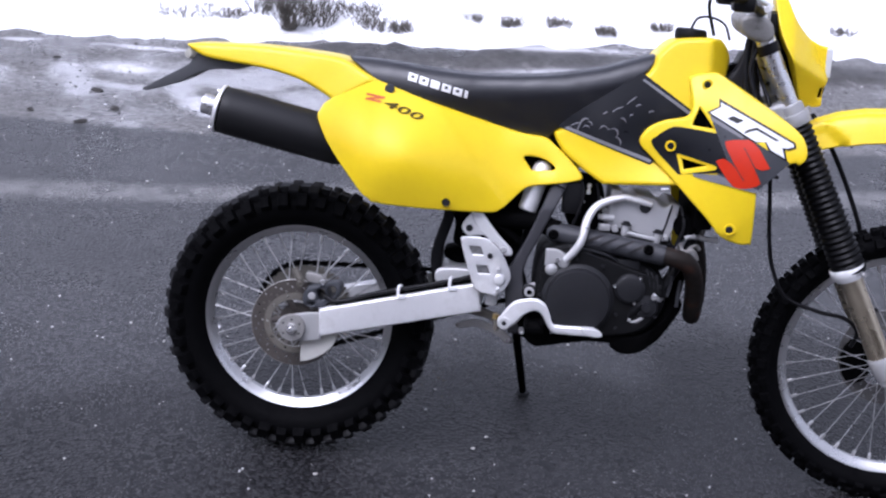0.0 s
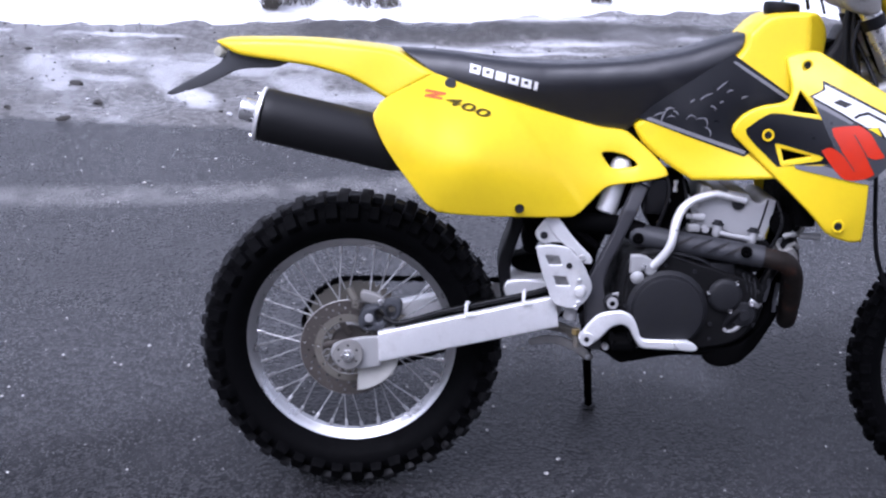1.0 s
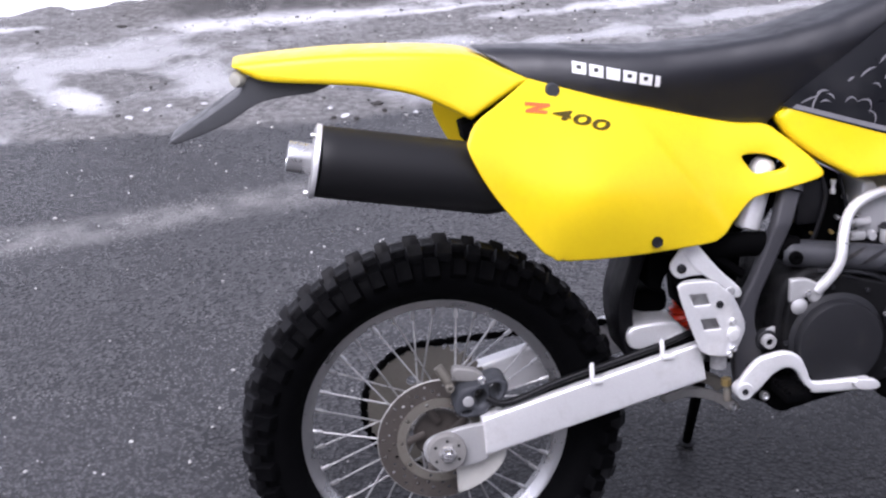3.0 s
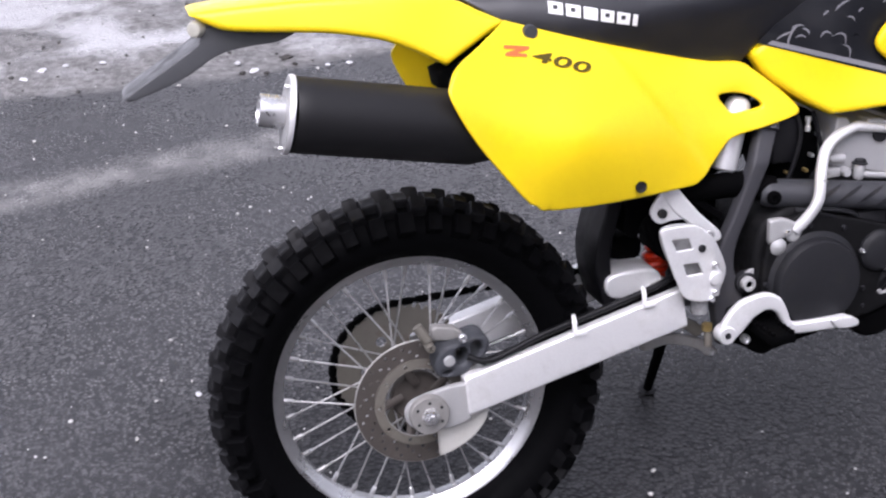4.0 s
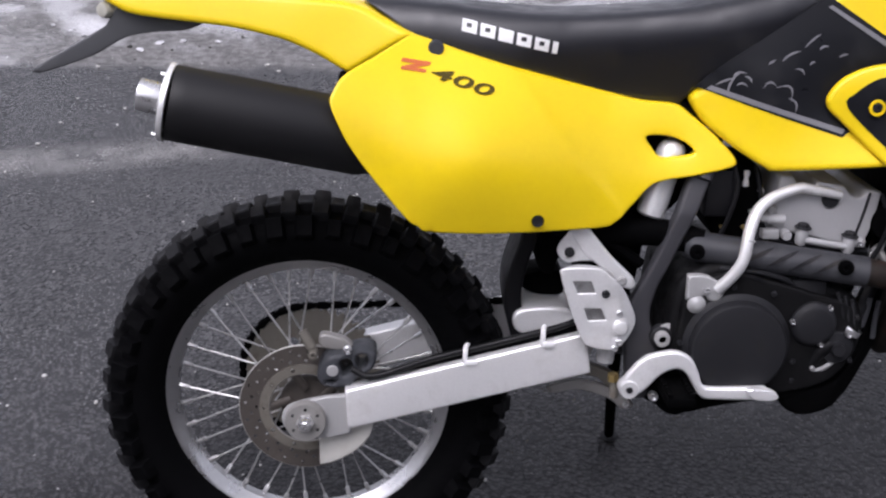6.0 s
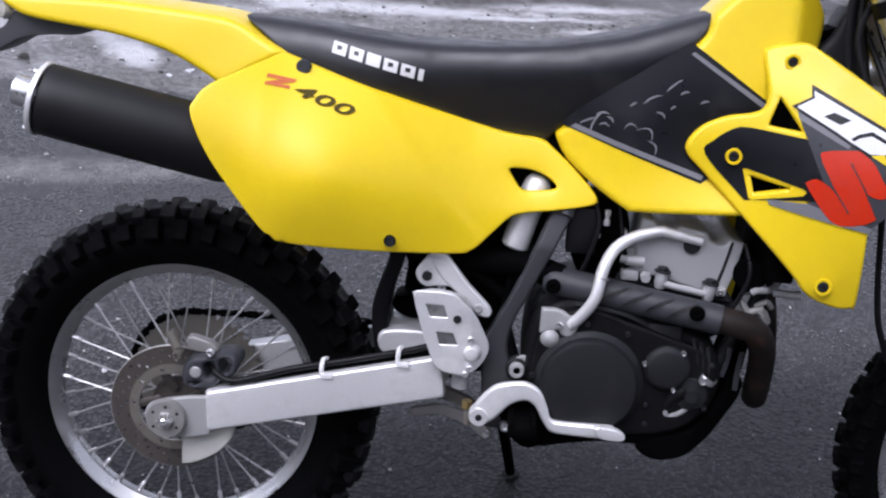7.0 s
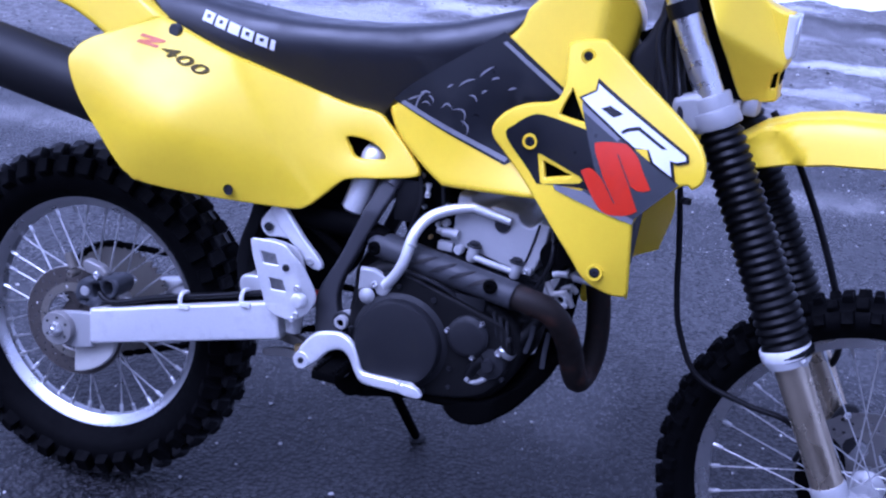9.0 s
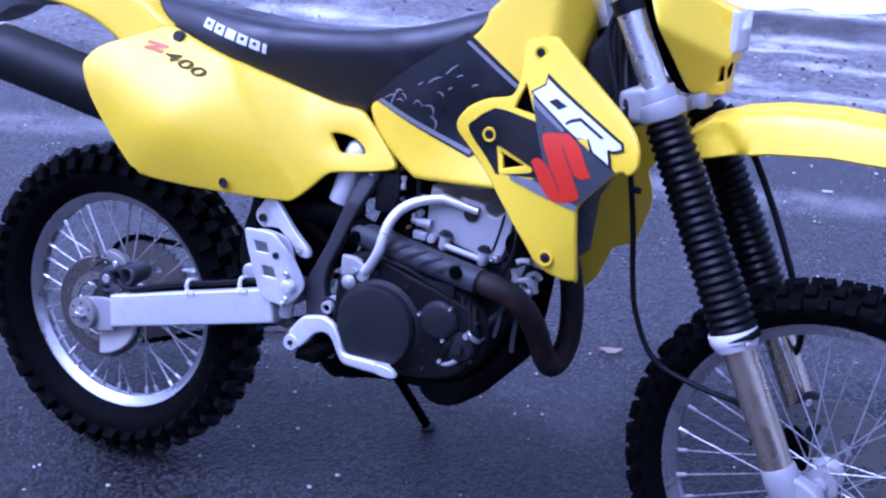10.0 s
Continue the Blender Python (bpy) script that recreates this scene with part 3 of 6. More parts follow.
def tyre(name, centre, bead, crown, width, count, front, place=None):
    w = width / 2
    rise = crown - bead
    shape = [(bead - 0.004, 0.42), (bead + 0.006, 0.62), (bead + 0.22 * rise, 0.88), (bead + 0.45 * rise, 1.0), (bead + 0.66 * rise, 0.97),
             (bead + 0.82 * rise, 0.8), (bead + 0.94 * rise, 0.5), (crown, 0.0)]
    prof = [(r, -w * k) for r, k in shape] + [(r, w * k) for r, k in shape[-2::-1]]
    ob = part(name, lathe(prof, centre, seg=96), RUBBER, bike, "knobbly black off-road tyre, damp and dirty", 60)
    # rows of blocks: (angle across the crown, share of pitch, length, width, height, which of every two)
    if front:
        rows = [(-66, 0.0, 0.020, 0.021, 0.012, 0), (66, 0.0, 0.020, 0.021, 0.012, 0), (-36, 0.5, 0.020, 0.021, 0.012, 0), (36, 0.5, 0.020, 0.021, 0.012, 0), (-11, 0.0, 0.017, 0.017, 0.012, 0), (11, 0.0, 0.017, 0.017, 0.012, 0)]
    else:
        rows = [(-60, 0.0, 0.027, 0.034, 0.021, 0), (60, 0.0, 0.027, 0.034, 0.021, 0), (-32, 0.5, 0.026, 0.027, 0.020, 0), (32, 0.5, 0.026, 0.027, 0.020, 0), (-10, 0.0, 0.024, 0.024, 0.013, 0), (10, 0.0, 0.024, 0.024, 0.013, 0)]
    for across, shift, length, wide, high, _ in rows:
        rubber = RUBBER if front or abs(across) > 45 else TREAD
        pair = [knob_mesh("knob", length, wide, high, rubber), knob_mesh("knob", length * 0.86, wide * 0.82, high * 0.97, rubber)]
        a = radians(across)
        # a point on the crown's cross-section, seen as an ellipse
        rr, yy = crown - 0.62 * rise * (1 - np.cos(a)), w * 0.98 * np.sin(a)
        up = Vector((0, np.sin(a) * 1.0, np.cos(a) * 0.9)).normalized()
        for k in range(count):
            th = 2 * np.pi * (k + shift) / count
            axis_r = Vector((np.sin(th), 0, np.cos(th)))
            tang = Vector((np.cos(th), 0, -np.sin(th)))
            n_ = (axis_r * up.z + Vector((0, up.y, 0))).normalized()
            side = n_.cross(tang)
            rot = Matrix((tang, side, n_)).transposed().to_4x4()
            ob_k = new("knob", pair[k % 2])
            ob_k.parent = ob
            jig = 0.02 * np.sin(12.9 * k + across)
            ob_k.matrix_local = Matrix.Translation(Vector(centre) + axis_r * rr + Vector((0, yy, 0))) @ rot @ Matrix.Rotation(jig, 4, "Z")
    return ob


REAR, FRONT = (0.0, 0.0, 0.331), (1.469, 0.0, 0.341)
rear_hub = wheel("rear_wheel", REAR, 0.2425, 0.022, 0.036, 0.034, 36, 0.05)
tyre("rear_tyre", REAR, 0.238, 0.322, 0.112, 41, False)


def ring_plate(r0, r1, centre, y, thick, holes, teeth=0, slots=0):
    """A flat drilled ring, such as a brake disc or a sprocket."""
    cx, _, cz = centre
    n = max(72, teeth * 4)
    outer = []
    for k in range(n):
        a = 2 * np.pi * k / n
        r = r1 + (0.004 * (1 if (k % 4) in (0, 1) else -1) if teeth else 0)
        outer.append((cx + r * np.cos(a), cz + r * np.sin(a), 1))
    cut = [[(cx + r0 * np.cos(2 * np.pi * k / 48), cz + r0 * np.sin(2 * np.pi * k / 48), 1) for k in range(48)]]
    for hx, hz, hr in holes:
        cut.append([(cx + hx + hr * np.cos(2 * np.pi * k / 10), cz + hz + hr * np.sin(2 * np.pi * k / 10), 1) for k in range(10)])
    return body(outer, y - thick / 2, y + thick / 2, roll=0, step=0.02, holes=cut, line=0.05)


def drilled(r_list, count, size, twist=0.12):
    return [(r * np.cos(2 * np.pi * k / count + i * twist), r * np.sin(2 * np.pi * k / count + i * twist), size) for i, r in enumerate(r_list) for k in range(count)]


part("brake_disc", ring_plate(0.074, 0.108, REAR, -0.071, 0.004, drilled((0.081, 0.090, 0.099), 20, 0.0030)), ROTOR, rear_hub, "drilled steel brake disc with light rust")
part("disc_carrier", ring_plate(0.060, 0.076, REAR, -0.074, 0.004, drilled((0.068,), 10, 0.0035)), GRIMY, rear_hub)
for k in range(5):
    a = 2 * np.pi * k / 5 + 0.4
    part("carrier_arm", tube([(0.028 * np.cos(a), -0.060, 0.331 + 0.028 * np.sin(a)), (0.064 * np.cos(a + 0.25), -0.072, 0.331 + 0.064 * np.sin(a + 0.25))], 0.0075, 8, smooth=False, flat=0.5), ROTOR, rear_hub)
part("disc_edge", lathe([(0.1075, -0.0026), (0.1092, -0.0014), (0.1092, 0.0014), (0.1075, 0.0026)], (0, -0.071, 0.331), seg=72), DUSTY, rear_hub, "worn bright edge of the brake disc")
part("carrier_edge", lathe([(0.0605, -0.0026), (0.0590, -0.0012), (0.0590, 0.0012), (0.0605, 0.0026)], (0, -0.074, 0.331), seg=48), DUSTY, rear_hub)
part("hub_flange", lathe([(0, -0.008), (0.040, -0.008), (0.044, -0.004), (0.044, 0.004), (0, 0.004)], (0, -0.046, 0.331), seg=32), ROTOR, rear_hub, "brown grimy hub flange")
part("sprocket", ring_plate(0.034, 0.115, REAR, 0.078, 0.006, [(0.060 * np.cos(2 * np.pi * k / 6), 0.060 * np.sin(2 * np.pi * k / 6), 0.010) for k in range(6)], teeth=47), GRIMY, rear_hub, "grimy chain sprocket")


def chain():
    """Links round the rear sprocket and towards the engine."""
    bm = bmesh.new()
    R, r, far, y = 0.119, 0.036, 0.5, 0.078
    pts = [(R * np.sin(a), 0.331 + R * np.cos(a)) for a in np.linspace(np.pi * 1.06, np.pi * 2, 34)]
    pts += [(k * far, 0.331 + R + k * (0.43 + r - 0.331 - R)) for k in np.linspace(0.03, 1, 40)]
    pts += [(far + r * np.sin(a), 0.43 + r * np.cos(a)) for a in np.linspace(0.2, np.pi, 8)]
    pts += [(k * far, 0.331 - R + k * (0.43 - r - 0.331 + R)) for k in np.linspace(0.97, 0.0, 40)]
    for i in range(len(pts) - 1):
        a, b = np.array(pts[i]), np.array(pts[i + 1])
        d = b - a
        if np.linalg.norm(d) < 1e-5:
            continue
        wide = 0.0055 if i % 2 else 0.0075
        tube([(a[0] - d[0] * 0.2, y, a[1] - d[1] * 0.2), (b[0] + d[0] * 0.2, y, b[1] + d[1] * 0.2)], wide, 6, smooth=False, bm=bm)
    return bm


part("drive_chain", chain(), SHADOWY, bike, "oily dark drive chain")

# ---- swing arm, axle, rear brake
ARM = [(0.064, 0.384, 1), (0.44, 0.482, 1), (0.452, 0.414, 1), (0.068, 0.316, 1)]
arm = part("swing_arm", body(ARM, -0.127, -0.092, roll=0.005, step=0.03), ALLOY, bike, "brushed aluminium swing arm beam")
part("beam", body(ARM, 0.092, 0.127, roll=0.005, step=0.03), ALLOY, arm)
part("axle_plate", body([(0.07, 0.375, 1), (0.03, 0.371), (-0.022, 0.357), (-0.036, 0.335), (-0.022, 0.309), (0.03, 0.300), (0.074, 0.309, 1)], -0.124, -0.112, roll=0.003, step=0.02), SILVER, arm)
part("axle_plate", body([(0.07, 0.375, 1), (0.03, 0.371), (-0.022, 0.357), (-0.036, 0.335), (-0.022, 0.309), (0.03, 0.300), (0.074, 0.309, 1)], 0.112, 0.124, roll=0.003, step=0.02), ALLOY, arm)
part("cross_tube", tube([(0.43, -0.1, 0.45), (0.43, 0.1, 0.45)], 0.028, 16, smooth=False), CASTING, arm)
part("adjuster_disc", lathe([(0, -0.013), (0.031, -0.013), (0.033, -0.010), (0.033, 0.0), (0, 0)], (0.002, -0.124, 0.334), seg=32), DUSTY, arm, "round chain adjuster plate")
part("axle_nut", lathe([(0, -0.018), (0.006, -0.018), (0.007, -0.014), (0.011, -0.014), (0.014, -0.009), (0.014, 0.0), (0, 0.0)], (0.002, -0.135, 0.334), seg=6), BRIGHT, arm, "steel axle nut")
for bx, bz in ((0.0, 0.022), (0.019, 0.012), (-0.02, 0.012), (0.019, -0.012), (-0.019, -0.013)):
    part("pin", disc_bolt((0.002 + bx, -0.137, 0.334 + bz), 0.0026, 0.0015, seg=8), CASE, arm)
part("disc_guard", body([(0.022, 0.325, 1), (0.112, 0.338, 1), (0.104, 0.296), (0.082, 0.268), (0.05, 0.249), (0.026, 0.243), (0.022, 0.25)], -0.104, -0.090, roll=0.004, step=0.02), GUARD, bike, "off-white plastic disc guard fin")


def caliper():
    bm = body([(0.026, 0.424), (0.040, 0.436), (0.066, 0.440), (0.098, 0.446), (0.113, 0.436), (0.108, 0.414), (0.085, 0.398), (0.066, 0.382), (0.030, 0.384), (0.020, 0.402)], -0.112, -0.05, roll=0.008, step=0.015,
              holes=[[(0.056, 0.424), (0.070, 0.430), (0.076, 0.414), (0.062, 0.402)], [(0.082, 0.434), (0.098, 0.436), (0.099, 0.419), (0.086, 0.411)], [(0.034, 0.392), (0.05, 0.394), (0.044, 0.388)]])
    return bm


cal = part("brake_caliper", caliper(), CALIPER, bike, "dark brake caliper with its hose")
part("bracket", body([(0.026, 0.464), (0.062, 0.458, 1), (0.076, 0.444), (0.06, 0.437), (0.026, 0.442)], -0.090, -0.070, roll=0.004, step=0.015), DUSTY, cal)
part("slide_pin", tube([(-0.003, -0.1, 0.474), (0.012, -0.104, 0.448)], 0.0085, 12, smooth=False), GRIMY, cal)
part("piston_cap", lathe([(0, -0.002), (0.008, -0.002), (0.0095, -0.0005), (0.0095, 0.006), (0, 0.006)], (0.044, -0.113, 0.412), seg=20), CASTING, cal)
part("bolt", disc_bolt((0.068, -0.114, 0.448), 0.007, 0.004), BRIGHT, cal)
part("bolt", disc_bolt((0.014, -0.108, 0.440), 0.008, 0.012, seg=10), GRIMY, cal)
part("brake_hose", tube([(0.075, -0.112, 0.415), (0.11, -0.12, 0.406), (0.2, -0.115, 0.434), (0.3, -0.112, 0.459), (0.4, -0.11, 0.486), (0.45, -0.1, 0.5), (0.47, -0.1, 0.48)], 0.0055, 10), BLACK, cal)
part("chain_slider", body([(0.1, 0.4, 1), (0.44, 0.490, 1), (0.44, 0.478, 1), (0.1, 0.388, 1)], -0.11, -0.095, roll=0.003, step=0.04), SHADOWY, arm, "black rubber strip")
for hx, hz in ((0.257, 0.447), (0.378, 0.478)):
    bm = tube([(hx - 0.005, -0.124, hz - 0.016), (hx - 0.005, -0.127, hz), (hx - 0.004, -0.120, hz + 0.010), (hx, -0.108, hz + 0.008)], 0.004, 8)
    block((hx - 0.006, -0.132, hz - 0.018), (hx + 0.014, -0.122, hz - 0.009), 0.002, bm)
    part("hose_clip", bm, WHITE, arm, "white plastic hose clip")

# ---- frame and inner parts
for s in (-1, 1):
    part("frame_spar", body([(0.598, 0.735, 1), (0.634, 0.735, 1), (0.572, 0.592), (0.552, 0.545), (0.545, 0.50), (0.56, 0.45), (0.575, 0.40), (0.57, 0.36, 1), (0.52, 0.36, 1), (0.51, 0.42), (0.505, 0.50), (0.522, 0.545), (0.546, 0.596)],
                            lambda x, z, s=s: s * (0.105 - 0.35 * np.clip(z - 0.67, 0, 1)), lambda x, z, s=s: s * (0.078 - 0.35 * np.clip(z - 0.67, 0, 1)), roll=0.006, step=0.02), FRAME, bike, "grey painted steel frame spar")
    part("frame_tube", tube([(0.615, s * 0.085, 0.72), (0.645, s * 0.045, 0.80), (0.70, s * 0.035, 0.87), (0.82, s * 0.03, 0.93), (1.0, s * 0.02, 0.97)], 0.014, 10), FRAME, bike)
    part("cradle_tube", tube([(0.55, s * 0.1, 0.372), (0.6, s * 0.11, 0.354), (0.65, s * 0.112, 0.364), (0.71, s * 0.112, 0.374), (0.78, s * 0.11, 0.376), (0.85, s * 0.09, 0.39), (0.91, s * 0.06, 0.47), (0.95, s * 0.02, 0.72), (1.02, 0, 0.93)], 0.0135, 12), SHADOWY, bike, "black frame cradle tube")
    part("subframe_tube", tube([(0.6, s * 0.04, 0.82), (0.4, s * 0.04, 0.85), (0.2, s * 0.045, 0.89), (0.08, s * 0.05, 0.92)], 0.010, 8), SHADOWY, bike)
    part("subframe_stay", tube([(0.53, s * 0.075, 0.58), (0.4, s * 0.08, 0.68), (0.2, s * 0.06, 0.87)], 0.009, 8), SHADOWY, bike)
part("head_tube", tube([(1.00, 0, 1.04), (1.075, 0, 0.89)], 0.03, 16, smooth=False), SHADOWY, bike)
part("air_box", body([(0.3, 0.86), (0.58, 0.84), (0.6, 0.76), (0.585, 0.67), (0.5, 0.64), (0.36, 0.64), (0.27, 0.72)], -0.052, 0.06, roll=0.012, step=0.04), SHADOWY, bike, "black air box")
part("mud_flap", body([(0.345, 0.66, 1), (0.378, 0.66, 1), (0.365, 0.606), (0.350, 0.553), (0.346, 0.507), (0.356, 0.445), (0.345, 0.436), (0.333, 0.440), (0.3195, 0.507), (0.323, 0.554), (0.340, 0.613)], -0.052, 0.052, roll=0.005, step=0.02), BLACK, bike, "black rubber mud flap")
part("shock_reservoir", lathe([(0, 0), (0.018, 0), (0.0225, 0.004), (0.0225, 0.104), (0.021, 0.113), (0.016, 0.121), (0.008, 0.1245), (0, 0.125)], (0.541, -0.062, 0.656), (0.26, 0.06, 0.97), 24), ALLOY, bike, "silver shock absorber reservoir")


def spring():
    t = np.linspace(0, 1, 110)
    return tube([(0.448 + 0.03 * u + 0.02 * np.cos(u * 40), 0.03 + 0.02 * np.sin(u * 40), 0.44 + 0.09 * u) for u in t], 0.0065, 8, step=0.05)


part("shock_spring", spring(), RED, bike, "red coil spring of the rear shock")
# added near-black block that fills the shaded space before the spring
part("dark_infill", body([(0.37, 0.66), (0.373, 0.609), (0.371, 0.565), (0.393, 0.555), (0.402, 0.58), (0.432, 0.60), (0.44, 0.54), (0.45, 0.50), (0.50, 0.50), (0.53, 0.56), (0.52, 0.66)], -0.055, 0.06, roll=0.006, step=0.03), SHADOWY, bike)
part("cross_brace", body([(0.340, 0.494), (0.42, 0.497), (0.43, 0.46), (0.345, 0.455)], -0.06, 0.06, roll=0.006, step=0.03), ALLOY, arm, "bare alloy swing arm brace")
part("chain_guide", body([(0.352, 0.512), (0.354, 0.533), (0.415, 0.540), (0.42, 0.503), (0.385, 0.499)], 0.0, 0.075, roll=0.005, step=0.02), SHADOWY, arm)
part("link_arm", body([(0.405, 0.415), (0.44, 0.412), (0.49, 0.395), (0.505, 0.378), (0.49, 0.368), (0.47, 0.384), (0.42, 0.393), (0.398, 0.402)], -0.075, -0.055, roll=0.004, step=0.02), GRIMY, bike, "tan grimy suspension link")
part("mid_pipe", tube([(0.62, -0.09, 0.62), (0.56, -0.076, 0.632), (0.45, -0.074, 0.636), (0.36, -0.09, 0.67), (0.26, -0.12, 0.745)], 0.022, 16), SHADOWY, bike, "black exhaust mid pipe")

# ---- silencer
MUFF_AXIS = np.array([0.278, 0.033, -0.058])
MUFF_AXIS /= np.linalg.norm(MUFF_AXIS)
CAP_AXIS = MUFF_AXIS - np.array([0, 0.145, 0])  # the end is cut at a slant
CAP_AXIS /= np.linalg.norm(CAP_AXIS)
muff = part("silencer", lathe([(0.040, 0.008), (0.053, 0.008), (0.054, 0.010), (0.0545, 0.03), (0.0550, 0.285), (0.046, 0.32), (0.030, 0.36), (0, 0.36)], (-0.188, -0.172, 0.851), MUFF_AXIS, 48), MUFFLER, bike, "matt black exhaust silencer with alloy end cap")
part("end_cap", lathe([(0.0, 0.001), (0.050, 0.001), (0.0535, 0.002), (0.054, 0.006)], (-0.188, -0.172, 0.851), CAP_AXIS, 48), CASTING, muff, "grey alloy end plate")
part("end_band", lathe([(0.0535, 0.003), (0.0560, 0.003), (0.0565, 0.0045), (0.0565, 0.010), (0.0545, 0.011)], (-0.188, -0.172, 0.851), CAP_AXIS, 48), ALLOY, muff, "bare alloy band")
part("outlet", lathe([(0.021, 0.004), (0.0235, 0.0), (0.0235, -0.034), (0.0205, -0.035), (0.0195, -0.030), (0.0195, 0.0)], (-0.188, -0.172, 0.853), CAP_AXIS, 32), BRIGHT, muff, "bright steel outlet pipe")
mu = np.cross(CAP_AXIS, (0, 0, 1))
mu /= np.linalg.norm(mu)
mv = np.cross(mu, CAP_AXIS)
for k in range(3):
    a = 2 * np.pi * (k + 0.5) / 3
    c = np.array((-0.1895, -0.172, 0.851)) + 0.050 * (np.cos(a) * mu + np.sin(a) * mv)
    part("bolt", disc_bolt(tuple(c), 0.0032, 0.0035, tuple(-CAP_AXIS), 8), BRIGHT, muff)

# ---- bodywork
PANEL_LINE = [(0.164, 0.940, 1), (0.110, 0.913), (0.069, 0.892), (0.052, 0.872), (0.049, 0.848), (0.083, 0.782), (0.150, 0.694), (0.172, 0.675), (0.198, 0.664), (0.331, 0.657), (0.448, 0.654), (0.476, 0.661),
              (0.500, 0.683), (0.528, 0.712), (0.548, 0.721), (0.598, 0.730), (0.650, 0.741), (0.663, 0.752), (0.634, 0.785), (0.592, 0.819), (0.568, 0.834), (0.511, 0.8405), (0.427, 0.8615), (0.338, 0.8865), (0.25, 0.9125)]
WINDOW = [(0.523, 0.786), (0.532, 0.770), (0.546, 0.756), (0.574, 0.757), (0.598, 0.763), (0.588, 0.775), (0.568, 0.784), (0.545, 0.788)]


def creased(x, z):
    """The panel's surface with the raised fold that runs down it and the hollow round its window."""
    x, z = np.asarray(x, float), np.asarray(z, float)
    side = ((x - 0.35) * 0.157 + (z - 0.841) * 0.124) / 0.200
    fold = 0.15 * np.clip(side, 0, 0.09) + 0.28 * np.clip(side, 0, 0.014)
    dip = 0.008 * np.exp(-(((x - 0.555) / 0.05) ** 2 + ((z - 0.772) / 0.028) ** 2))
    fold = fold * (1 - 0.85 * np.clip((x - 0.46) / 0.14, 0, 1))
    # the middle swells outwards, so the upper half faces the sky
    top, low = 0.987 - 0.287 * x, np.interp(x, [0.05, 0.18, 0.47, 0.66], [0.84, 0.665, 0.655, 0.745])
    u = np.clip((z - 0.5 * (top + low)) / (0.5 * (top - low)), -1, 1)
    swell = 0.011 * (1 - u * u) * np.clip((0.56 - x) / 0.2, 0, 1) * np.clip((x - 0.05) / 0.1, 0, 1)
    return PANEL(x, z) + fold + dip - swell - 0.003


panel = part("side_panel", body(PANEL_LINE, creased, lambda x, z: creased(x, z) + 0.009, roll=0.0035, step=0.008, holes=[WINDOW], flat_back=True), YELLOW, bike, "yellow plastic side panel with model markings", 50)
part("side_panel", body(PANEL_LINE, lambda x, z: -creased(x, z), lambda x, z: -creased(x, z) - 0.005, roll=0.0, step=0.02), YELLOW, bike, "yellow plastic side panel", 50)
for bx, bz, r in ((0.351, 0.6765, 0.0095),):
    y = float(creased(bx, bz))
    part("bolt_recess", lathe([(r, -0.001), (r * 0.85, 0.0008), (r * 0.7, -0.0005), (r * 0.6, 0.001), (0, 0.001)], (bx, y - 0.0042, bz), seg=20), CASE, panel, "dark panel bolt in its recess")
part("panel_bolt", lathe([(0, -0.006), (0.010, -0.006), (0.0115, -0.003), (0.0115, 0.006), (0, 0.006)], (0.198, float(creased(0.198, 0.9215)) - 0.002, 0.9215), seg=20), CALIPER, panel, "grey rubber bolt head")


def glyphs(text, size, origin, along, up, surf, lift, slant=0.25):
    """Letters laid on a side surface."""
    cu = bpy.data.curves.new("glyphs", "FONT")
    cu.body, cu.size, cu.extrude, cu.shear, cu.resolution_u = text, size, 0.0004, slant, 3
    cu.space_character, cu.offset = 1.04, 0.0005
    tmp = bpy.data.objects.new("glyphs", cu)
    me = bpy.data.meshes.new_from_object(tmp)
    bpy.data.objects.remove(tmp)
    bm = bmesh.new()
    bm.from_mesh(me)
    for v in bm.verts:
        x = origin[0] + v.co.x * along[0] + v.co.y * up[0]
        z = origin[1] + v.co.x * along[1] + v.co.y * up[1]
        v.co = (x, float(surf(x, z)) - lift - v.co.z, z)
    return bm


part("number_marking", glyphs("400", 0.032, (0.1865, 0.8868), (1.80, -0.585), (0.20, 0.64), creased, 0.002, 0.25), LETTER, panel, "dark number marking")
part("red_marking", decal([(0.149, 0.9105, 1), (0.191, 0.9035, 1), (0.189, 0.8997, 1), (0.167, 0.8975, 1), (0.184, 0.8945, 1), (0.182, 0.8905, 1), (0.146, 0.8965, 1), (0.148, 0.9000, 1), (0.168, 0.9025, 1), (0.147, 0.9062, 1)], creased, 0.0015), FADED, panel, "small red emblem shape")

fender_y = thin_plate([(0.16, 0.93, -0.098), (0.08, 0.9, -0.1), (0.0, 0.95, -0.092), (-0.15, 0.96, -0.082), (-0.29, 0.985, -0.066), (0.08, 0.97, -0.082)])
part("rear_fender", body([(0.166, 0.938, 1), (0.127, 0.957), (0.087, 0.977), (0.028, 0.986), (-0.104, 0.993), (-0.222, 0.991), (-0.285, 0.987), (-0.295, 0.983, 1), (-0.27, 0.968), (-0.238, 0.957), (-0.148, 0.948), (-0.1, 0.943),
                          (-0.057, 0.935), (-0.018, 0.925), (0.025, 0.906), (0.070, 0.881, 1), (0.075, 0.884, 1)], fender_y, roll=0.010, step=0.016), YELLOW, bike, "long yellow plastic rear fender", 50)
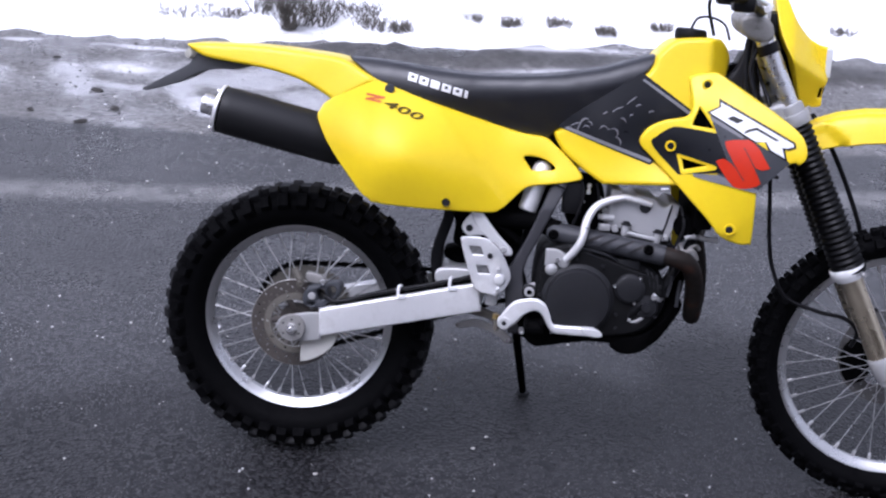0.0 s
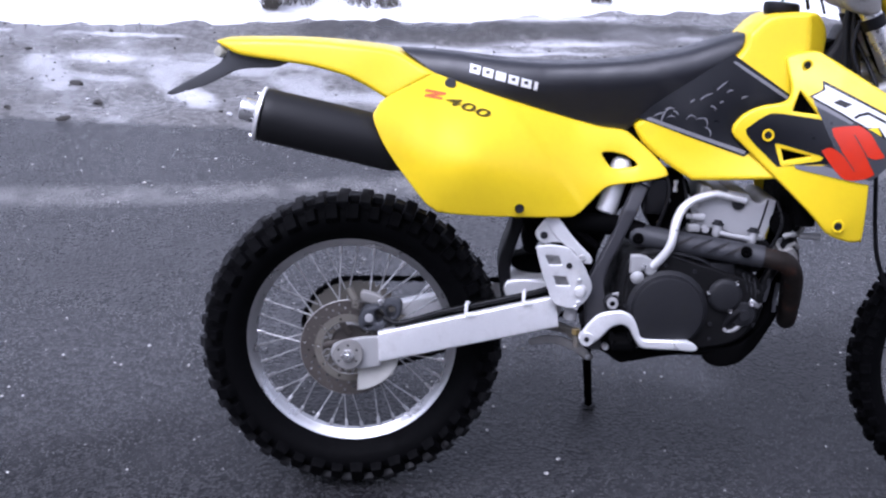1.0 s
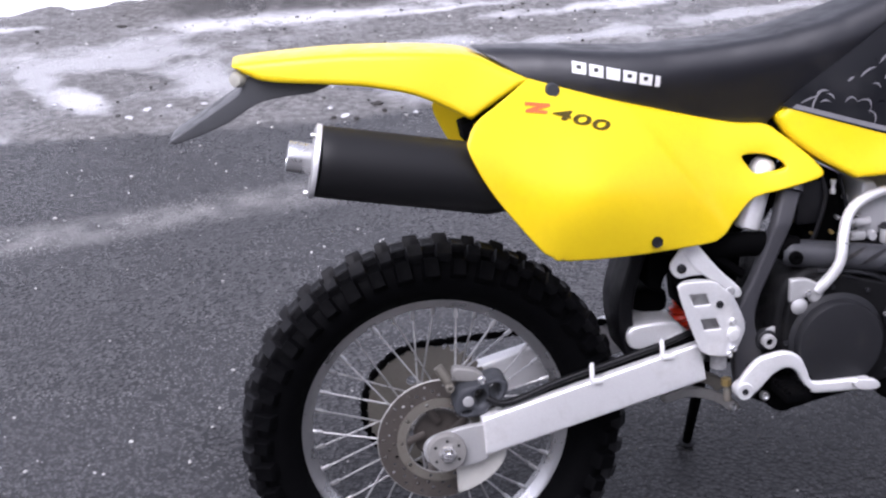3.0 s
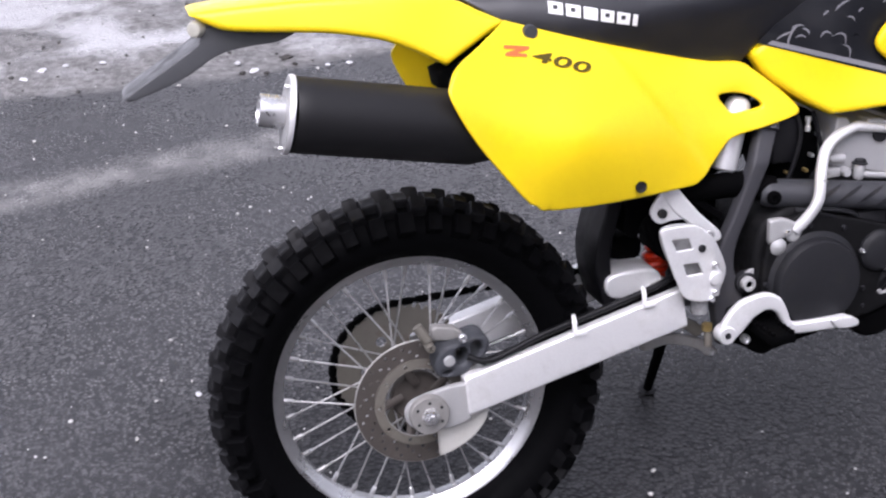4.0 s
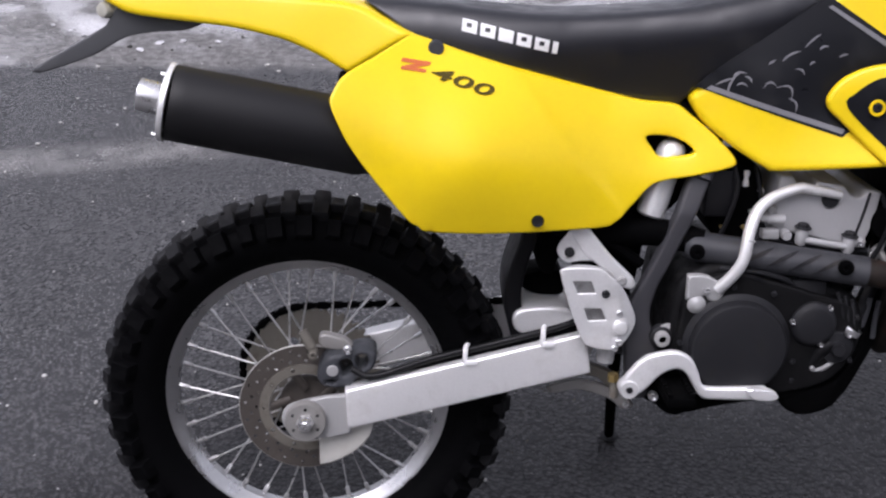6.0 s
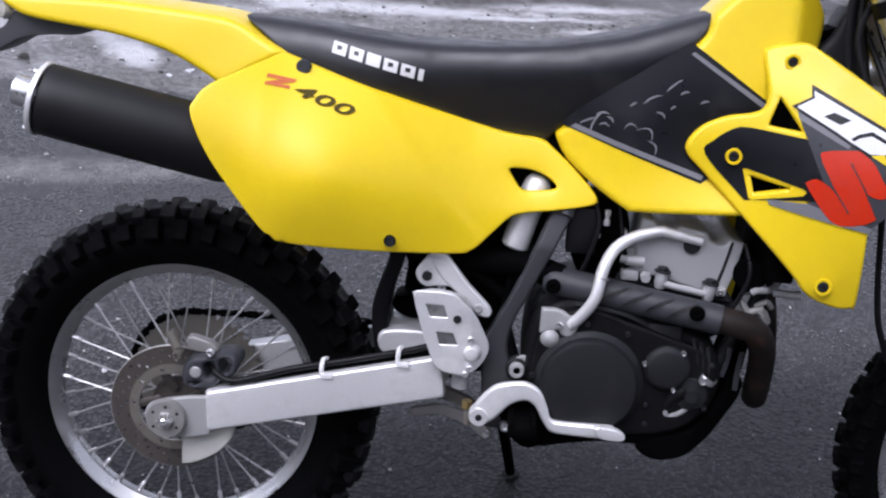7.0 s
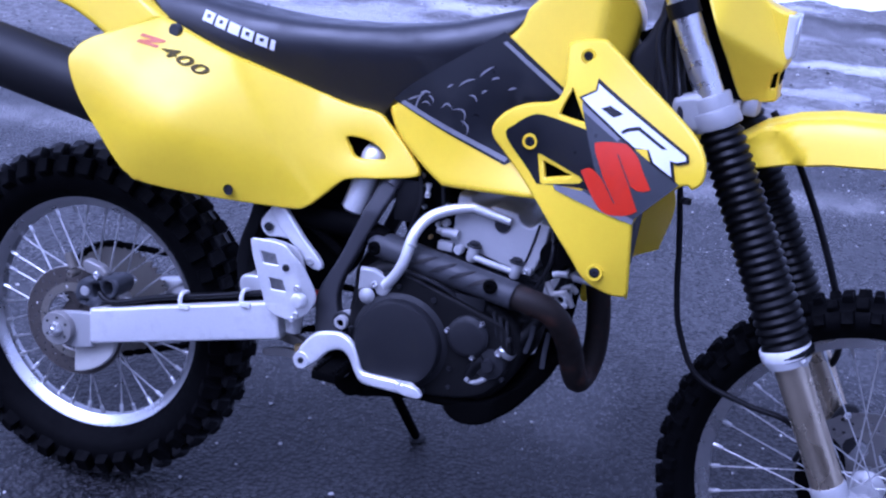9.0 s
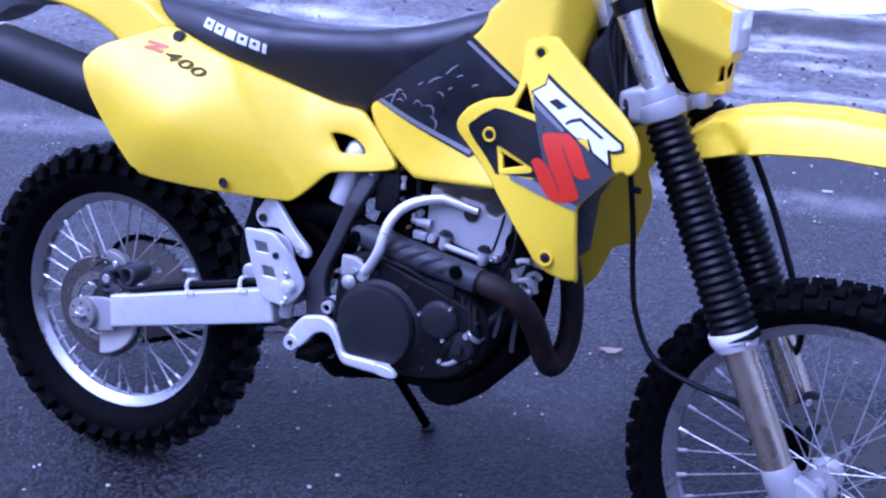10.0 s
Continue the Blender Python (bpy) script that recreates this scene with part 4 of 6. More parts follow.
plate = part("tail_bracket", body([(-0.290, 0.955), (-0.288, 0.940), (-0.398, 0.874), (-0.394, 0.868), (-0.385, 0.868), (-0.313, 0.893), (-0.262, 0.921), (-0.22, 0.93), (-0.178, 0.933), (-0.157, 0.939), (-0.147, 0.95), (-0.24, 0.968)], -0.052, 0.052, roll=0.0025, step=0.02), TAIL, bike, "black tail lamp and plate bracket")
part("tail_lamp", lathe([(0, -0.012), (0.010, -0.010), (0.013, -0.003), (0.013, 0.006), (0, 0.006)], (-0.287, -0.048, 0.962), (0.5, 0.85, 0.0), 16), AMBER, plate, "small pale lamp lens")

part("fender_stay", body([(0.055, 0.872, 1), (0.13, 0.90, 1), (0.15, 0.84, 1), (0.06, 0.845, 1)], -0.09, -0.03, roll=0.004, step=0.03), SHADOWY, bike)

SEAT_TOP = np.array([(0.090, 0.984), (0.192, 0.980), (0.302, 0.970), (0.393, 0.966), (0.5, 0.972), (0.598, 0.984), (0.693, 1.006), (0.77, 1.033), (0.812, 1.046)])


def seat_side(x, z):
    """The seat's flank, which rounds over into its broad top."""
    x, z = np.asarray(x, float), np.asarray(z, float)
    u = (np.interp(x, SEAT_TOP[:, 0], SEAT_TOP[:, 1]) - z).clip(0, 0.060) / 0.060
    return SEAT(x, z) + 0.050 * (1 - np.sqrt(1 - (1 - u) ** 2 * 0.985))


seat = part("seat", body([(*p, 1) if k in (0, 8) else tuple(p) for k, p in enumerate(SEAT_TOP.tolist())] + [(0.783, 0.997), (0.65, 0.901), (0.597, 0.855), (0.562, 0.802, 1), (0.476, 0.808), (0.386, 0.832), (0.278, 0.866), (0.188, 0.903), (0.143, 0.945)],
                         seat_side, roll=0.007, step=0.009), VINYL, bike, "long black vinyl seat with white side markings", 60)
for k in range(6):
    u0 = 0.236 + k * 0.0268
    wide = 0.0215 if k < 5 else 0.008
    z0 = 0.9440 - k * 0.0061
    shp = [(u0 + 0.002, z0 + 0.0175, 1), (u0 + 0.002 + wide, z0 + 0.0175 - wide * 0.22, 1), (u0 + wide, z0 - wide * 0.22, 1), (u0, z0, 1)]
    cut = [] if k in (2, 5) else [[(u0 + wide * 0.36, z0 + 0.0115, 1), (u0 + wide * 0.75, z0 + 0.0105, 1), (u0 + wide * 0.7, z0 + 0.004, 1), (u0 + wide * 0.34, z0 + 0.005, 1)]]
    part("white_mark", decal(shp, seat_side, 0.0016, cut, 0.005, 0.003), WHITE, seat, "white brand marking, plain block")


def tank_side(x, z):
    """The tank's flank; towards the steering head it folds inwards along an upright edge."""
    x, z = np.asarray(x, float), np.asarray(z, float)
    return TANK(x, z) + 1.15 * np.clip(x - 0.928, 0, 1) * np.clip((z - 0.94) / 0.04, 0, 1)


tank = part("fuel_tank", body([(0.808, 1.046, 1), (0.838, 1.077), (0.868, 1.088), (0.93, 1.093), (0.958, 1.087), (0.980, 1.052), (0.975, 1.005), (0.966, 0.96), (0.96, 0.90), (0.955, 0.80), (0.93, 0.762), (0.867, 0.754), (0.725, 0.742), (0.704, 0.745), (0.659, 0.771), (0.613, 0.806), (0.592, 0.835),
                               (0.589, 0.848, 1), (0.65, 0.900), (0.783, 0.997)], tank_side, roll=0.010, step=0.012), YELLOW, bike, "yellow plastic fuel tank with scratched dark graphic", 60)
part("tank_graphic", decal([(0.594, 0.863, 1), (0.643, 0.907), (0.777, 1.004, 1), (0.905, 0.922, 1), (0.90, 0.86, 1), (0.812, 0.796, 1)], TANK, 0.0008), INK, tank, "charcoal sticker, scratched and scuffed")
part("tank_stripe", decal([(0.777, 0.987, 1), (0.783, 0.990, 1), (0.902, 0.919, 1), (0.897, 0.913, 1)], TANK, 0.0022), STRIPE, tank)
part("tank_stripe", decal([(0.610, 0.860, 1), (0.617, 0.866, 1), (0.816, 0.808, 1), (0.812, 0.801, 1)], TANK, 0.0022), STRIPE, tank)
rnd = random.Random(7)
for sx, sz, ln, ang, crv in ((0.728, 0.915, 0.03, 30, 0.2), (0.758, 0.938, 0.03, 42, 0.1), (0.775, 0.928, 0.014, 20, 0.3), (0.742, 0.892, 0.016, -30, 0.5), (0.805, 0.917, 0.014, 20, 0.2), (0.72, 0.858, 0.03, -40, 1.0), (0.733, 0.842, 0.026, -60, 0.6), (0.70, 0.868, 0.02, 5, 0.8),
                             (0.636, 0.873, 0.028, 25, 0.1), (0.645, 0.868, 0.024, 70, 0.2), (0.656, 0.885, 0.02, 10, 0.3), (0.65, 0.88, 0.018, 50, 0.2), (0.668, 0.878, 0.014, -40, 0.4), (0.76, 0.905, 0.01, 30, 0.3), (0.70, 0.905, 0.012, 35, 0.1), (0.66, 0.868, 0.016, 0, 0.5)):
    a = radians(ang)
    mid = []
    for u in np.linspace(-0.5, 0.5, 6):
        c_ = crv * ln * (0.25 - u * u) * 2
        mid.append((sx + ln * u * np.cos(a) - c_ * np.sin(a), sz + ln * u * np.sin(a) + c_ * np.cos(a)))
    half = [0.0003, 0.0012 + 0.0006 * rnd.random(), 0.0014, 0.0016, 0.0011, 0.0003]
    top = [(m[0] - h * np.sin(a), m[1] + h * np.cos(a)) for m, h in zip(mid, half)]
    low = [(m[0] + h * np.sin(a), m[1] - h * np.cos(a)) for m, h in zip(mid, half)][::-1]
    part("scratch", decal(top + low, TANK, 0.0014, step=0.02, deep=0.0004), STRIPE, tank)
cap = part("filler_cap", lathe([(0.03, -0.02), (0.037, -0.004), (0.038, 0.006), (0.036, 0.014), (0.03, 0.017), (0, 0.018)], (0.888, 0.0, 1.094), (0.05, 0, 1), 28), BLACK, tank, "black fuel filler cap")
part("breather_hose", tube([(0.888, 0, 1.11), (0.90, 0.0, 1.135), (0.93, 0.0, 1.14), (0.965, 0, 1.125), (0.98, 0, 1.09)], 0.003, 8), BLACK, tank)

SHROUD_LINE = [(0.884, 0.994), (0.890, 1.006), (0.938, 1.018), (0.966, 1.006), (1.055, 0.951), (1.112, 0.912), (1.134, 0.884), (1.138, 0.853), (1.124, 0.836), (1.108, 0.838), (1.055, 0.783), (1.044, 0.764, 1), (1.051, 0.650), (1.046, 0.642), (1.022, 0.640), (0.980, 0.655),
               (0.944, 0.693), (0.850, 0.782), (0.809, 0.819), (0.787, 0.840), (0.785, 0.859), (0.804, 0.884), (0.837, 0.902), (0.872, 0.911), (0.888, 0.921), (0.893, 0.945)]
VENT = [(0.881, 0.819, 1), (0.888, 0.795, 1), (0.934, 0.811, 1)]
NOTCH = [(0.909, 0.938, 1), (0.8975, 0.902), (0.902, 0.897), (0.941, 0.895, 1)]


def side_shroud(mirror):
    s = -1 if mirror else 1
    f = lambda x, z: s * SHROUD(x, z)
    line = SHROUD_LINE[:12] + [(1.060, 0.71), (1.046, 0.634, 1), (1.005, 0.614, 1), (0.984, 0.556), (0.955, 0.526), (0.925, 0.52), (0.92, 0.58), (0.90, 0.72)] + SHROUD_LINE[17:] if mirror else SHROUD_LINE
    return body(line, f, lambda x, z: f(x, z) + s * 0.010, roll=0.0055, step=0.012, holes=[VENT, NOTCH], flat_back=True)


shroud = part("radiator_shroud", side_shroud(False), YELLOW, bike, "yellow radiator shroud with dark, red and white stickers", 50)
part("radiator_shroud", side_shroud(True), YELLOW, bike, "yellow radiator shroud", 50)
RIM_HOLE = [(0.868, 0.829, 1), (0.8805, 0.787, 1), (0.886, 0.785, 1), (0.951, 0.805), (0.955, 0.811), (0.949, 0.815), (0.874, 0.830, 1)]
part("dark_sticker", decal([(0.848, 0.886), (0.868, 0.891), (0.924, 0.888, 1), (0.953, 0.886, 1), (0.937, 0.914, 1), (0.965, 0.890, 1), (0.99, 0.80, 1), (0.952, 0.798, 1), (0.875, 0.783, 1), (0.812, 0.844), (0.822, 0.866)], SHROUD, 0.0014, [RIM_HOLE]), INK, shroud)
part("slate_sticker", decal([(0.930, 0.927, 1), (0.982, 0.902, 1), (1.029, 0.877, 1), (1.056, 0.862, 1), (1.091, 0.848, 1), (1.104, 0.839, 1), (1.044, 0.771, 1), (0.955, 0.796, 1), (0.985, 0.805, 1), (0.938, 0.905, 1)], SHROUD, 0.0018), SLATE, shroud)
part("grey_stripe", decal([(0.905, 0.790, 1), (0.909, 0.783, 1), (1.044, 0.764, 1), (1.046, 0.772, 1), (0.958, 0.795, 1)], SHROUD, 0.0024), STRIPE, shroud)
part("grey_stripe", decal([(0.931, 0.923, 1), (0.934, 0.913, 1), (1.000, 0.881, 1), (1.005, 0.888, 1)], SHROUD, 0.0024), STRIPE, shroud)
# dark backing plate that puts the vent's inner shade into its colour
part("vent_shade", body([(0.878, 0.826), (0.945, 0.82), (0.94, 0.797), (0.882, 0.788)], -0.126, -0.106, roll=0.003, step=0.02), SHADOWY, bike, "near-black plate added as the shade behind the shroud vent")
# the red emblem: one slanted folded stroke
part("red_emblem", decal([(0.965, 0.871, 1), (0.979, 0.876), (1.015, 0.881, 1), (1.035, 0.866), (1.050, 0.843), (1.064, 0.823, 1), (1.048, 0.817), (1.032, 0.822), (1.024, 0.832, 1), (1.033, 0.815), (1.049, 0.787, 1), (1.032, 0.776), (1.002, 0.771), (0.983, 0.782), (0.962, 0.808), (0.950, 0.825, 1),
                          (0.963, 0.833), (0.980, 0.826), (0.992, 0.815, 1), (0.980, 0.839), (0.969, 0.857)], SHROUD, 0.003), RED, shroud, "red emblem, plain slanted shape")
for sx, sz, ex, ez in ((0.984, 0.828, 1.012, 0.790), (1.005, 0.863, 1.030, 0.824)):
    part("emblem_fold", decal([(sx - 0.0012, sz, 1), (sx + 0.0012, sz, 1), (ex + 0.0012, ez, 1), (ex - 0.0012, ez, 1)], SHROUD, 0.004), SLATE, shroud)
# the white block marking with a dark outline
BAND = [(0.929, 0.930, 1), (0.952, 0.945, 1), (0.951, 0.955, 1), (1.106, 0.882, 1), (1.108, 0.876, 1), (1.096, 0.871, 1), (1.084, 0.871, 1), (1.091, 0.849, 1), (1.061, 0.863, 1), (1.050, 0.880, 1), (1.029, 0.878, 1), (1.001, 0.892, 1), (0.982, 0.903, 1)]
BAND_EDGE = [(0.923, 0.930, 1), (0.948, 0.946, 1), (0.948, 0.963, 1), (1.110, 0.885, 1), (1.113, 0.874, 1), (1.098, 0.867, 1), (1.090, 0.868, 1), (1.098, 0.842, 1), (1.056, 0.861, 1), (1.046, 0.877, 1), (1.028, 0.873, 1), (1.000, 0.888, 1), (0.980, 0.899, 1)]
part("white_band_edge", decal(BAND_EDGE, SHROUD, 0.003), INK, shroud)
part("white_band", decal(BAND, SHROUD, 0.0042, [[(0.964, 0.922, 1), (0.978, 0.929, 1), (1.001, 0.921, 1), (0.987, 0.913, 1)], [(1.002, 0.896, 1), (1.011, 0.903, 1), (1.029, 0.909, 1), (1.077, 0.886, 1), (1.070, 0.884, 1), (1.029, 0.903, 1), (1.013, 0.898, 1), (1.006, 0.893, 1)]]), WHITE, shroud, "white block marking")
part("yellow_mark", decal([(1.030, 0.876, 1), (1.047, 0.880, 1), (1.055, 0.863, 1)], SHROUD, 0.0042), YELLOW, shroud)
for bx, bz, r, m in ((0.922, 0.990, 0.008, CASE), (0.853, 0.8455, 0.0085, CASE), (0.997, 0.6735, 0.009, CASE)):
    y = float(SHROUD(bx, bz))
    part("bolt_collar", lathe([(r * 1.5, -0.0005), (r * 1.4, -0.0032), (r, -0.003), (r * 0.9, -0.001)], (bx, y - 0.0025, bz), seg=24), YELLOW, shroud)
    part("shroud_bolt", lathe([(r, -0.0015), (r * 0.7, -0.0035), (r * 0.4, -0.0035), (r * 0.35, -0.001), (0, -0.001)], (bx, y - 0.0022, bz), seg=20), m, shroud)
# added dark plate: stands in for the shade seen through the notch
part("notch_shade", body([(0.898, 0.94), (0.915, 0.94), (0.95, 0.90), (0.94, 0.885), (0.896, 0.888)], -0.128, -0.112, roll=0.002, step=0.02), SHADOWY, bike, "near-black plate added as the shade behind the shroud notch")
part("radiator_louvre", body([(0.965, 0.93, 1), (1.085, 0.845, 1), (1.040, 0.765, 1), (1.035, 0.67, 1), (0.985, 0.668, 1), (0.965, 0.69, 1)], lambda x, z: SHROUD(x, z) + 0.014, -0.075, roll=0.002, step=0.02), BLACK, bike, "black radiator louvre inside the shroud")
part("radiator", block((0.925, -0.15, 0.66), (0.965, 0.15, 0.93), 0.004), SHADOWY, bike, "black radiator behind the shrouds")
part("radiator_neck", tube([(0.950, -0.10, 0.631), (0.968, -0.105, 0.631), (0.99, -0.11, 0.632)], [0.006, 0.006, 0.0075], 12), CASTING, bike)
part("radiator_drain", tube([(0.916, -0.10, 0.627), (0.924, -0.10, 0.632), (0.940, -0.10, 0.633)], 0.0058, 10), CASTING, bike)
part("coolant_hose", tube([(0.95, -0.08, 0.67), (0.93, -0.07, 0.60), (0.90, -0.08, 0.54), (0.87, -0.105, 0.50), (0.85, -0.12, 0.475)], 0.012, 12), BLACK, bike, "black coolant hose")

# ---- engine
engine = part("engine", body([(0.575, 0.53), (0.60, 0.58), (0.68, 0.60), (0.78, 0.575), (0.86, 0.545), (0.885, 0.49), (0.87, 0.43), (0.82, 0.385), (0.72, 0.37), (0.62, 0.375), (0.575, 0.42)], -0.118, 0.118, roll=0.014, step=0.03), BLOCK, bike, "dark single-cylinder engine with grey cylinder head")
cover = part("clutch_cover", lathe([(0.088, 0.03), (0.090, 0.0), (0.086, -0.006), (0.0765, -0.010), (0.076, -0.024), (0.073, -0.029), (0.067, -0.0305), (0.0, -0.0315)], (0.677, -0.126, 0.465), seg=64), CASE, engine, "round dark clutch cover")
part("cover_flange", body([(0.585, 0.50), (0.60, 0.555), (0.66, 0.585), (0.73, 0.57), (0.80, 0.55), (0.855, 0.53), (0.872, 0.48), (0.85, 0.42), (0.80, 0.39), (0.70, 0.378), (0.62, 0.385), (0.585, 0.43)], -0.132, -0.11, roll=0.006, step=0.03), BLOCK, engine)
part("filter_cover", lathe([(0.036, 0.02), (0.036, -0.004), (0.031, -0.010), (0.026, -0.0115), (0, -0.012)], (0.796, -0.134, 0.503), seg=36), CASE, engine, "small round oil filter cover")
for k in range(3):
    a = 2 * np.pi * k / 3 + 0.9
    part("cover_bolt", disc_bolt((0.796 + 0.036 * np.cos(a), -0.142, 0.503 + 0.036 * np.sin(a)), 0.0042, 0.004, seg=8), BRIGHT, engine)
for k in range(9):
    a = 2 * np.pi * k / 9 + 0.35
    part("cover_bolt", disc_bolt((0.682 + 0.094 * np.cos(a), -0.134, 0.470 + 0.094 * np.sin(a)), 0.0045, 0.004, seg=8), CASE, engine)
part("water_pump", lathe([(0.03, 0.03), (0.03, -0.002), (0.025, -0.010), (0.012, -0.012), (0.010, -0.022), (0, -0.022)], (0.838, -0.126, 0.462), seg=28), CASE, engine)
part("pump_plug", disc_bolt((0.853, -0.140, 0.488), 0.0065, 0.006, seg=8), BRIGHT, engine)
part("hose_clamp", lathe([(0.0155, -0.005), (0.0165, -0.005), (0.0165, 0.005), (0.0155, 0.005)], (0.862, -0.122, 0.488), (0.5, -0.1, 0.85), 20), BRIGHT, engine)
part("oil_line", tube([(0.645, -0.118, 0.588), (0.70, -0.126, 0.585), (0.742, -0.128, 0.575), (0.765, -0.120, 0.560)], 0.0042, 8), CASE, engine, "thin black oil line")
part("starter_lug", block((0.758, -0.124, 0.542), (0.815, -0.104, 0.570), 0.005), CASE, engine)
for bx, bz, m in ((0.803, 0.427, CASTING), (0.866, 0.512, CASE), (0.862, 0.44, CASE), (0.772, 0.405, CASE)):
    part("cover_bolt", disc_bolt((bx, -0.132, bz), 0.0042, 0.0045, seg=8), m, engine)
for k in range(3):
    part("case_rib", tube([(0.832 + 0.012 * k, -0.126, 0.552 - 0.006 * k), (0.842 + 0.010 * k, -0.130, 0.520 - 0.006 * k), (0.846 + 0.008 * k, -0.126, 0.495 - 0.006 * k)], 0.0032, 6), CASE, engine)
part("drain_bracket", tube([(0.795, -0.125, 0.42), (0.82, -0.128, 0.425), (0.835, -0.128, 0.437)], 0.006, 8), CASTING, engine)
part("pump_hose", tube([(0.80, -0.12, 0.425), (0.815, -0.13, 0.455), (0.83, -0.133, 0.47)], 0.011, 10), BLACK, engine)
barrel = part("cylinder", body([(0.735, 0.56), (0.72, 0.635), (0.885, 0.615), (0.872, 0.54)], -0.075, 0.075, roll=0.008, step=0.03), CASE, engine, "dark engine barrel")
for k in range(4):
    part("cooling_rib", body([(0.725 - 0.002 * k, 0.625 - 0.016 * k, 1), (0.888 - 0.003 * k, 0.608 - 0.016 * k, 1), (0.887 - 0.003 * k, 0.602 - 0.016 * k, 1), (0.724 - 0.002 * k, 0.619 - 0.016 * k, 1)], -0.084, 0.084, roll=0.002, step=0.05), CASE, engine)
head_line = [(0.733, 0.694), (0.735, 0.729, 1), (0.756, 0.727, 1), (0.764, 0.714), (0.776, 0.708), (0.788, 0.711), (0.795, 0.720, 1), (0.839, 0.713, 1), (0.847, 0.700), (0.860, 0.694), (0.870, 0.698), (0.876, 0.706, 1), (0.898, 0.702, 1), (0.890, 0.655), (0.878, 0.616, 1), (0.838, 0.620), (0.775, 0.634), (0.728, 0.640, 1), (0.732, 0.665)]
head = part("cylinder_head", body(head_line, -0.087, 0.087, roll=0.004, step=0.025), HEAD, engine, "cast grey alloy cylinder head")
part("head_seam", tube([(0.879, -0.088, 0.703), (0.872, -0.088, 0.668), (0.864, -0.088, 0.636)], 0.0022, 6), CASE, engine)
part("cam_plug", lathe([(0.0135, 0.004), (0.0135, -0.003), (0.011, -0.004), (0, -0.0035)], (0.817, -0.088, 0.692), seg=20), CASE, engine, "black rubber cam plug")
# oil feed across the head: two banjo stubs, the pipe between them, and the fittings towards the carburettor
for (bx, bz), (tx, tz) in (((0.774, 0.623), (0.776, 0.648)), ((0.850, 0.610), (0.852, 0.635))):
    bm = tube([(bx, -0.096, bz), (bx, -0.097, bz + 0.003), (tx, -0.097, tz - 0.003), (tx, -0.096, tz)], [0.0085, 0.0098, 0.0098, 0.0085], 14, smooth=False)
    part("banjo_stub", bm, HEAD, engine)
    part("banjo_bolt", disc_bolt((tx, -0.098, tz + 0.004), 0.0095, 0.004, (0.08, 0, 1), 6), CASE, engine)
    part("stud_washer", lathe([(0.0125, -0.0015), (0.0135, 0.0), (0.0125, 0.0015), (0.009, 0.0015)], (tx, -0.097, tz + 0.0005), (0.08, 0, 1), 18), CASE, engine)
part("oil_pipe", tube([(0.776, -0.100, 0.630), (0.805, -0.101, 0.625), (0.845, -0.100, 0.619)], 0.0058, 12), HEAD, engine)
part("inlet_fitting", tube([(0.708, -0.094, 0.662), (0.716, -0.095, 0.6615), (0.718, -0.095, 0.6615), (0.745, -0.095, 0.660)], [0.006, 0.006, 0.0085, 0.0085], 14, smooth=False), HEAD, engine)
part("inlet_knob", disc_bolt((0.722, -0.096, 0.677), 0.0065, 0.006, seg=10), CASTING, engine)
part("head_lug", block((0.712, -0.10, 0.629), (0.739, -0.08, 0.645), 0.003), CASTING, engine)
part("head_lug", lathe([(0.0, -0.010), (0.007, -0.010), (0.0085, -0.006), (0.0085, 0.006), (0.0, 0.006)], (0.750, -0.094, 0.636), seg=18), HEAD, engine)
part("head_lug", block((0.861, -0.098, 0.616), (0.878, -0.08, 0.630), 0.003), CASTING, engine)
part("head_bolt", disc_bolt((0.868, -0.100, 0.623), 0.005, 0.004, seg=6), BRIGHT, engine)
for pts in ([(0.896, -0.10, 0.534), (0.893, -0.10, 0.507), (0.888, -0.10, 0.484)], [(0.920, -0.08, 0.521), (0.917, -0.08, 0.487), (0.917, -0.08, 0.456)]):
    part("skid_strap", tube(pts, 0.0045, 8, flat=0.5), SHIELD, bike, "dull metal skid plate strap")
part("hose_clip", lathe([(0.0075, -0.004), (0.011, -0.004), (0.011, 0.004), (0.0075, 0.004)], (0.933, -0.09, 0.586), (0.25, 0.9, 0.2), 18), CASTING, bike, "metal hose clip")
part("clip_tab", block((0.936, -0.096, 0.574), (0.946, -0.090, 0.582), 0.0015), CASTING, bike)
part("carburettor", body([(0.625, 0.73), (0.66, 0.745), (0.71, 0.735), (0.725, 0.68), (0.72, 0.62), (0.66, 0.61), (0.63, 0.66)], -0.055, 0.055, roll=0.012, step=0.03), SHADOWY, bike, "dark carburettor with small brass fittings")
part("ignition_box", block((0.622, -0.082, 0.66), (0.668, -0.05, 0.735), 0.004), BLACK, bike)
for bx, bz, r in ((0.662, 0.742, 0.005), (0.665, 0.728, 0.004), (0.672, 0.69, 0.004), (0.70, 0.665, 0.004), (0.69, 0.64, 0.0035), (0.655, 0.64, 0.003), (0.712, 0.70, 0.005)):
    part("screw", disc_bolt((bx, -0.07, bz), r, 0.006, seg=8), BRIGHT if r > 0.0035 else BRASS, bike)
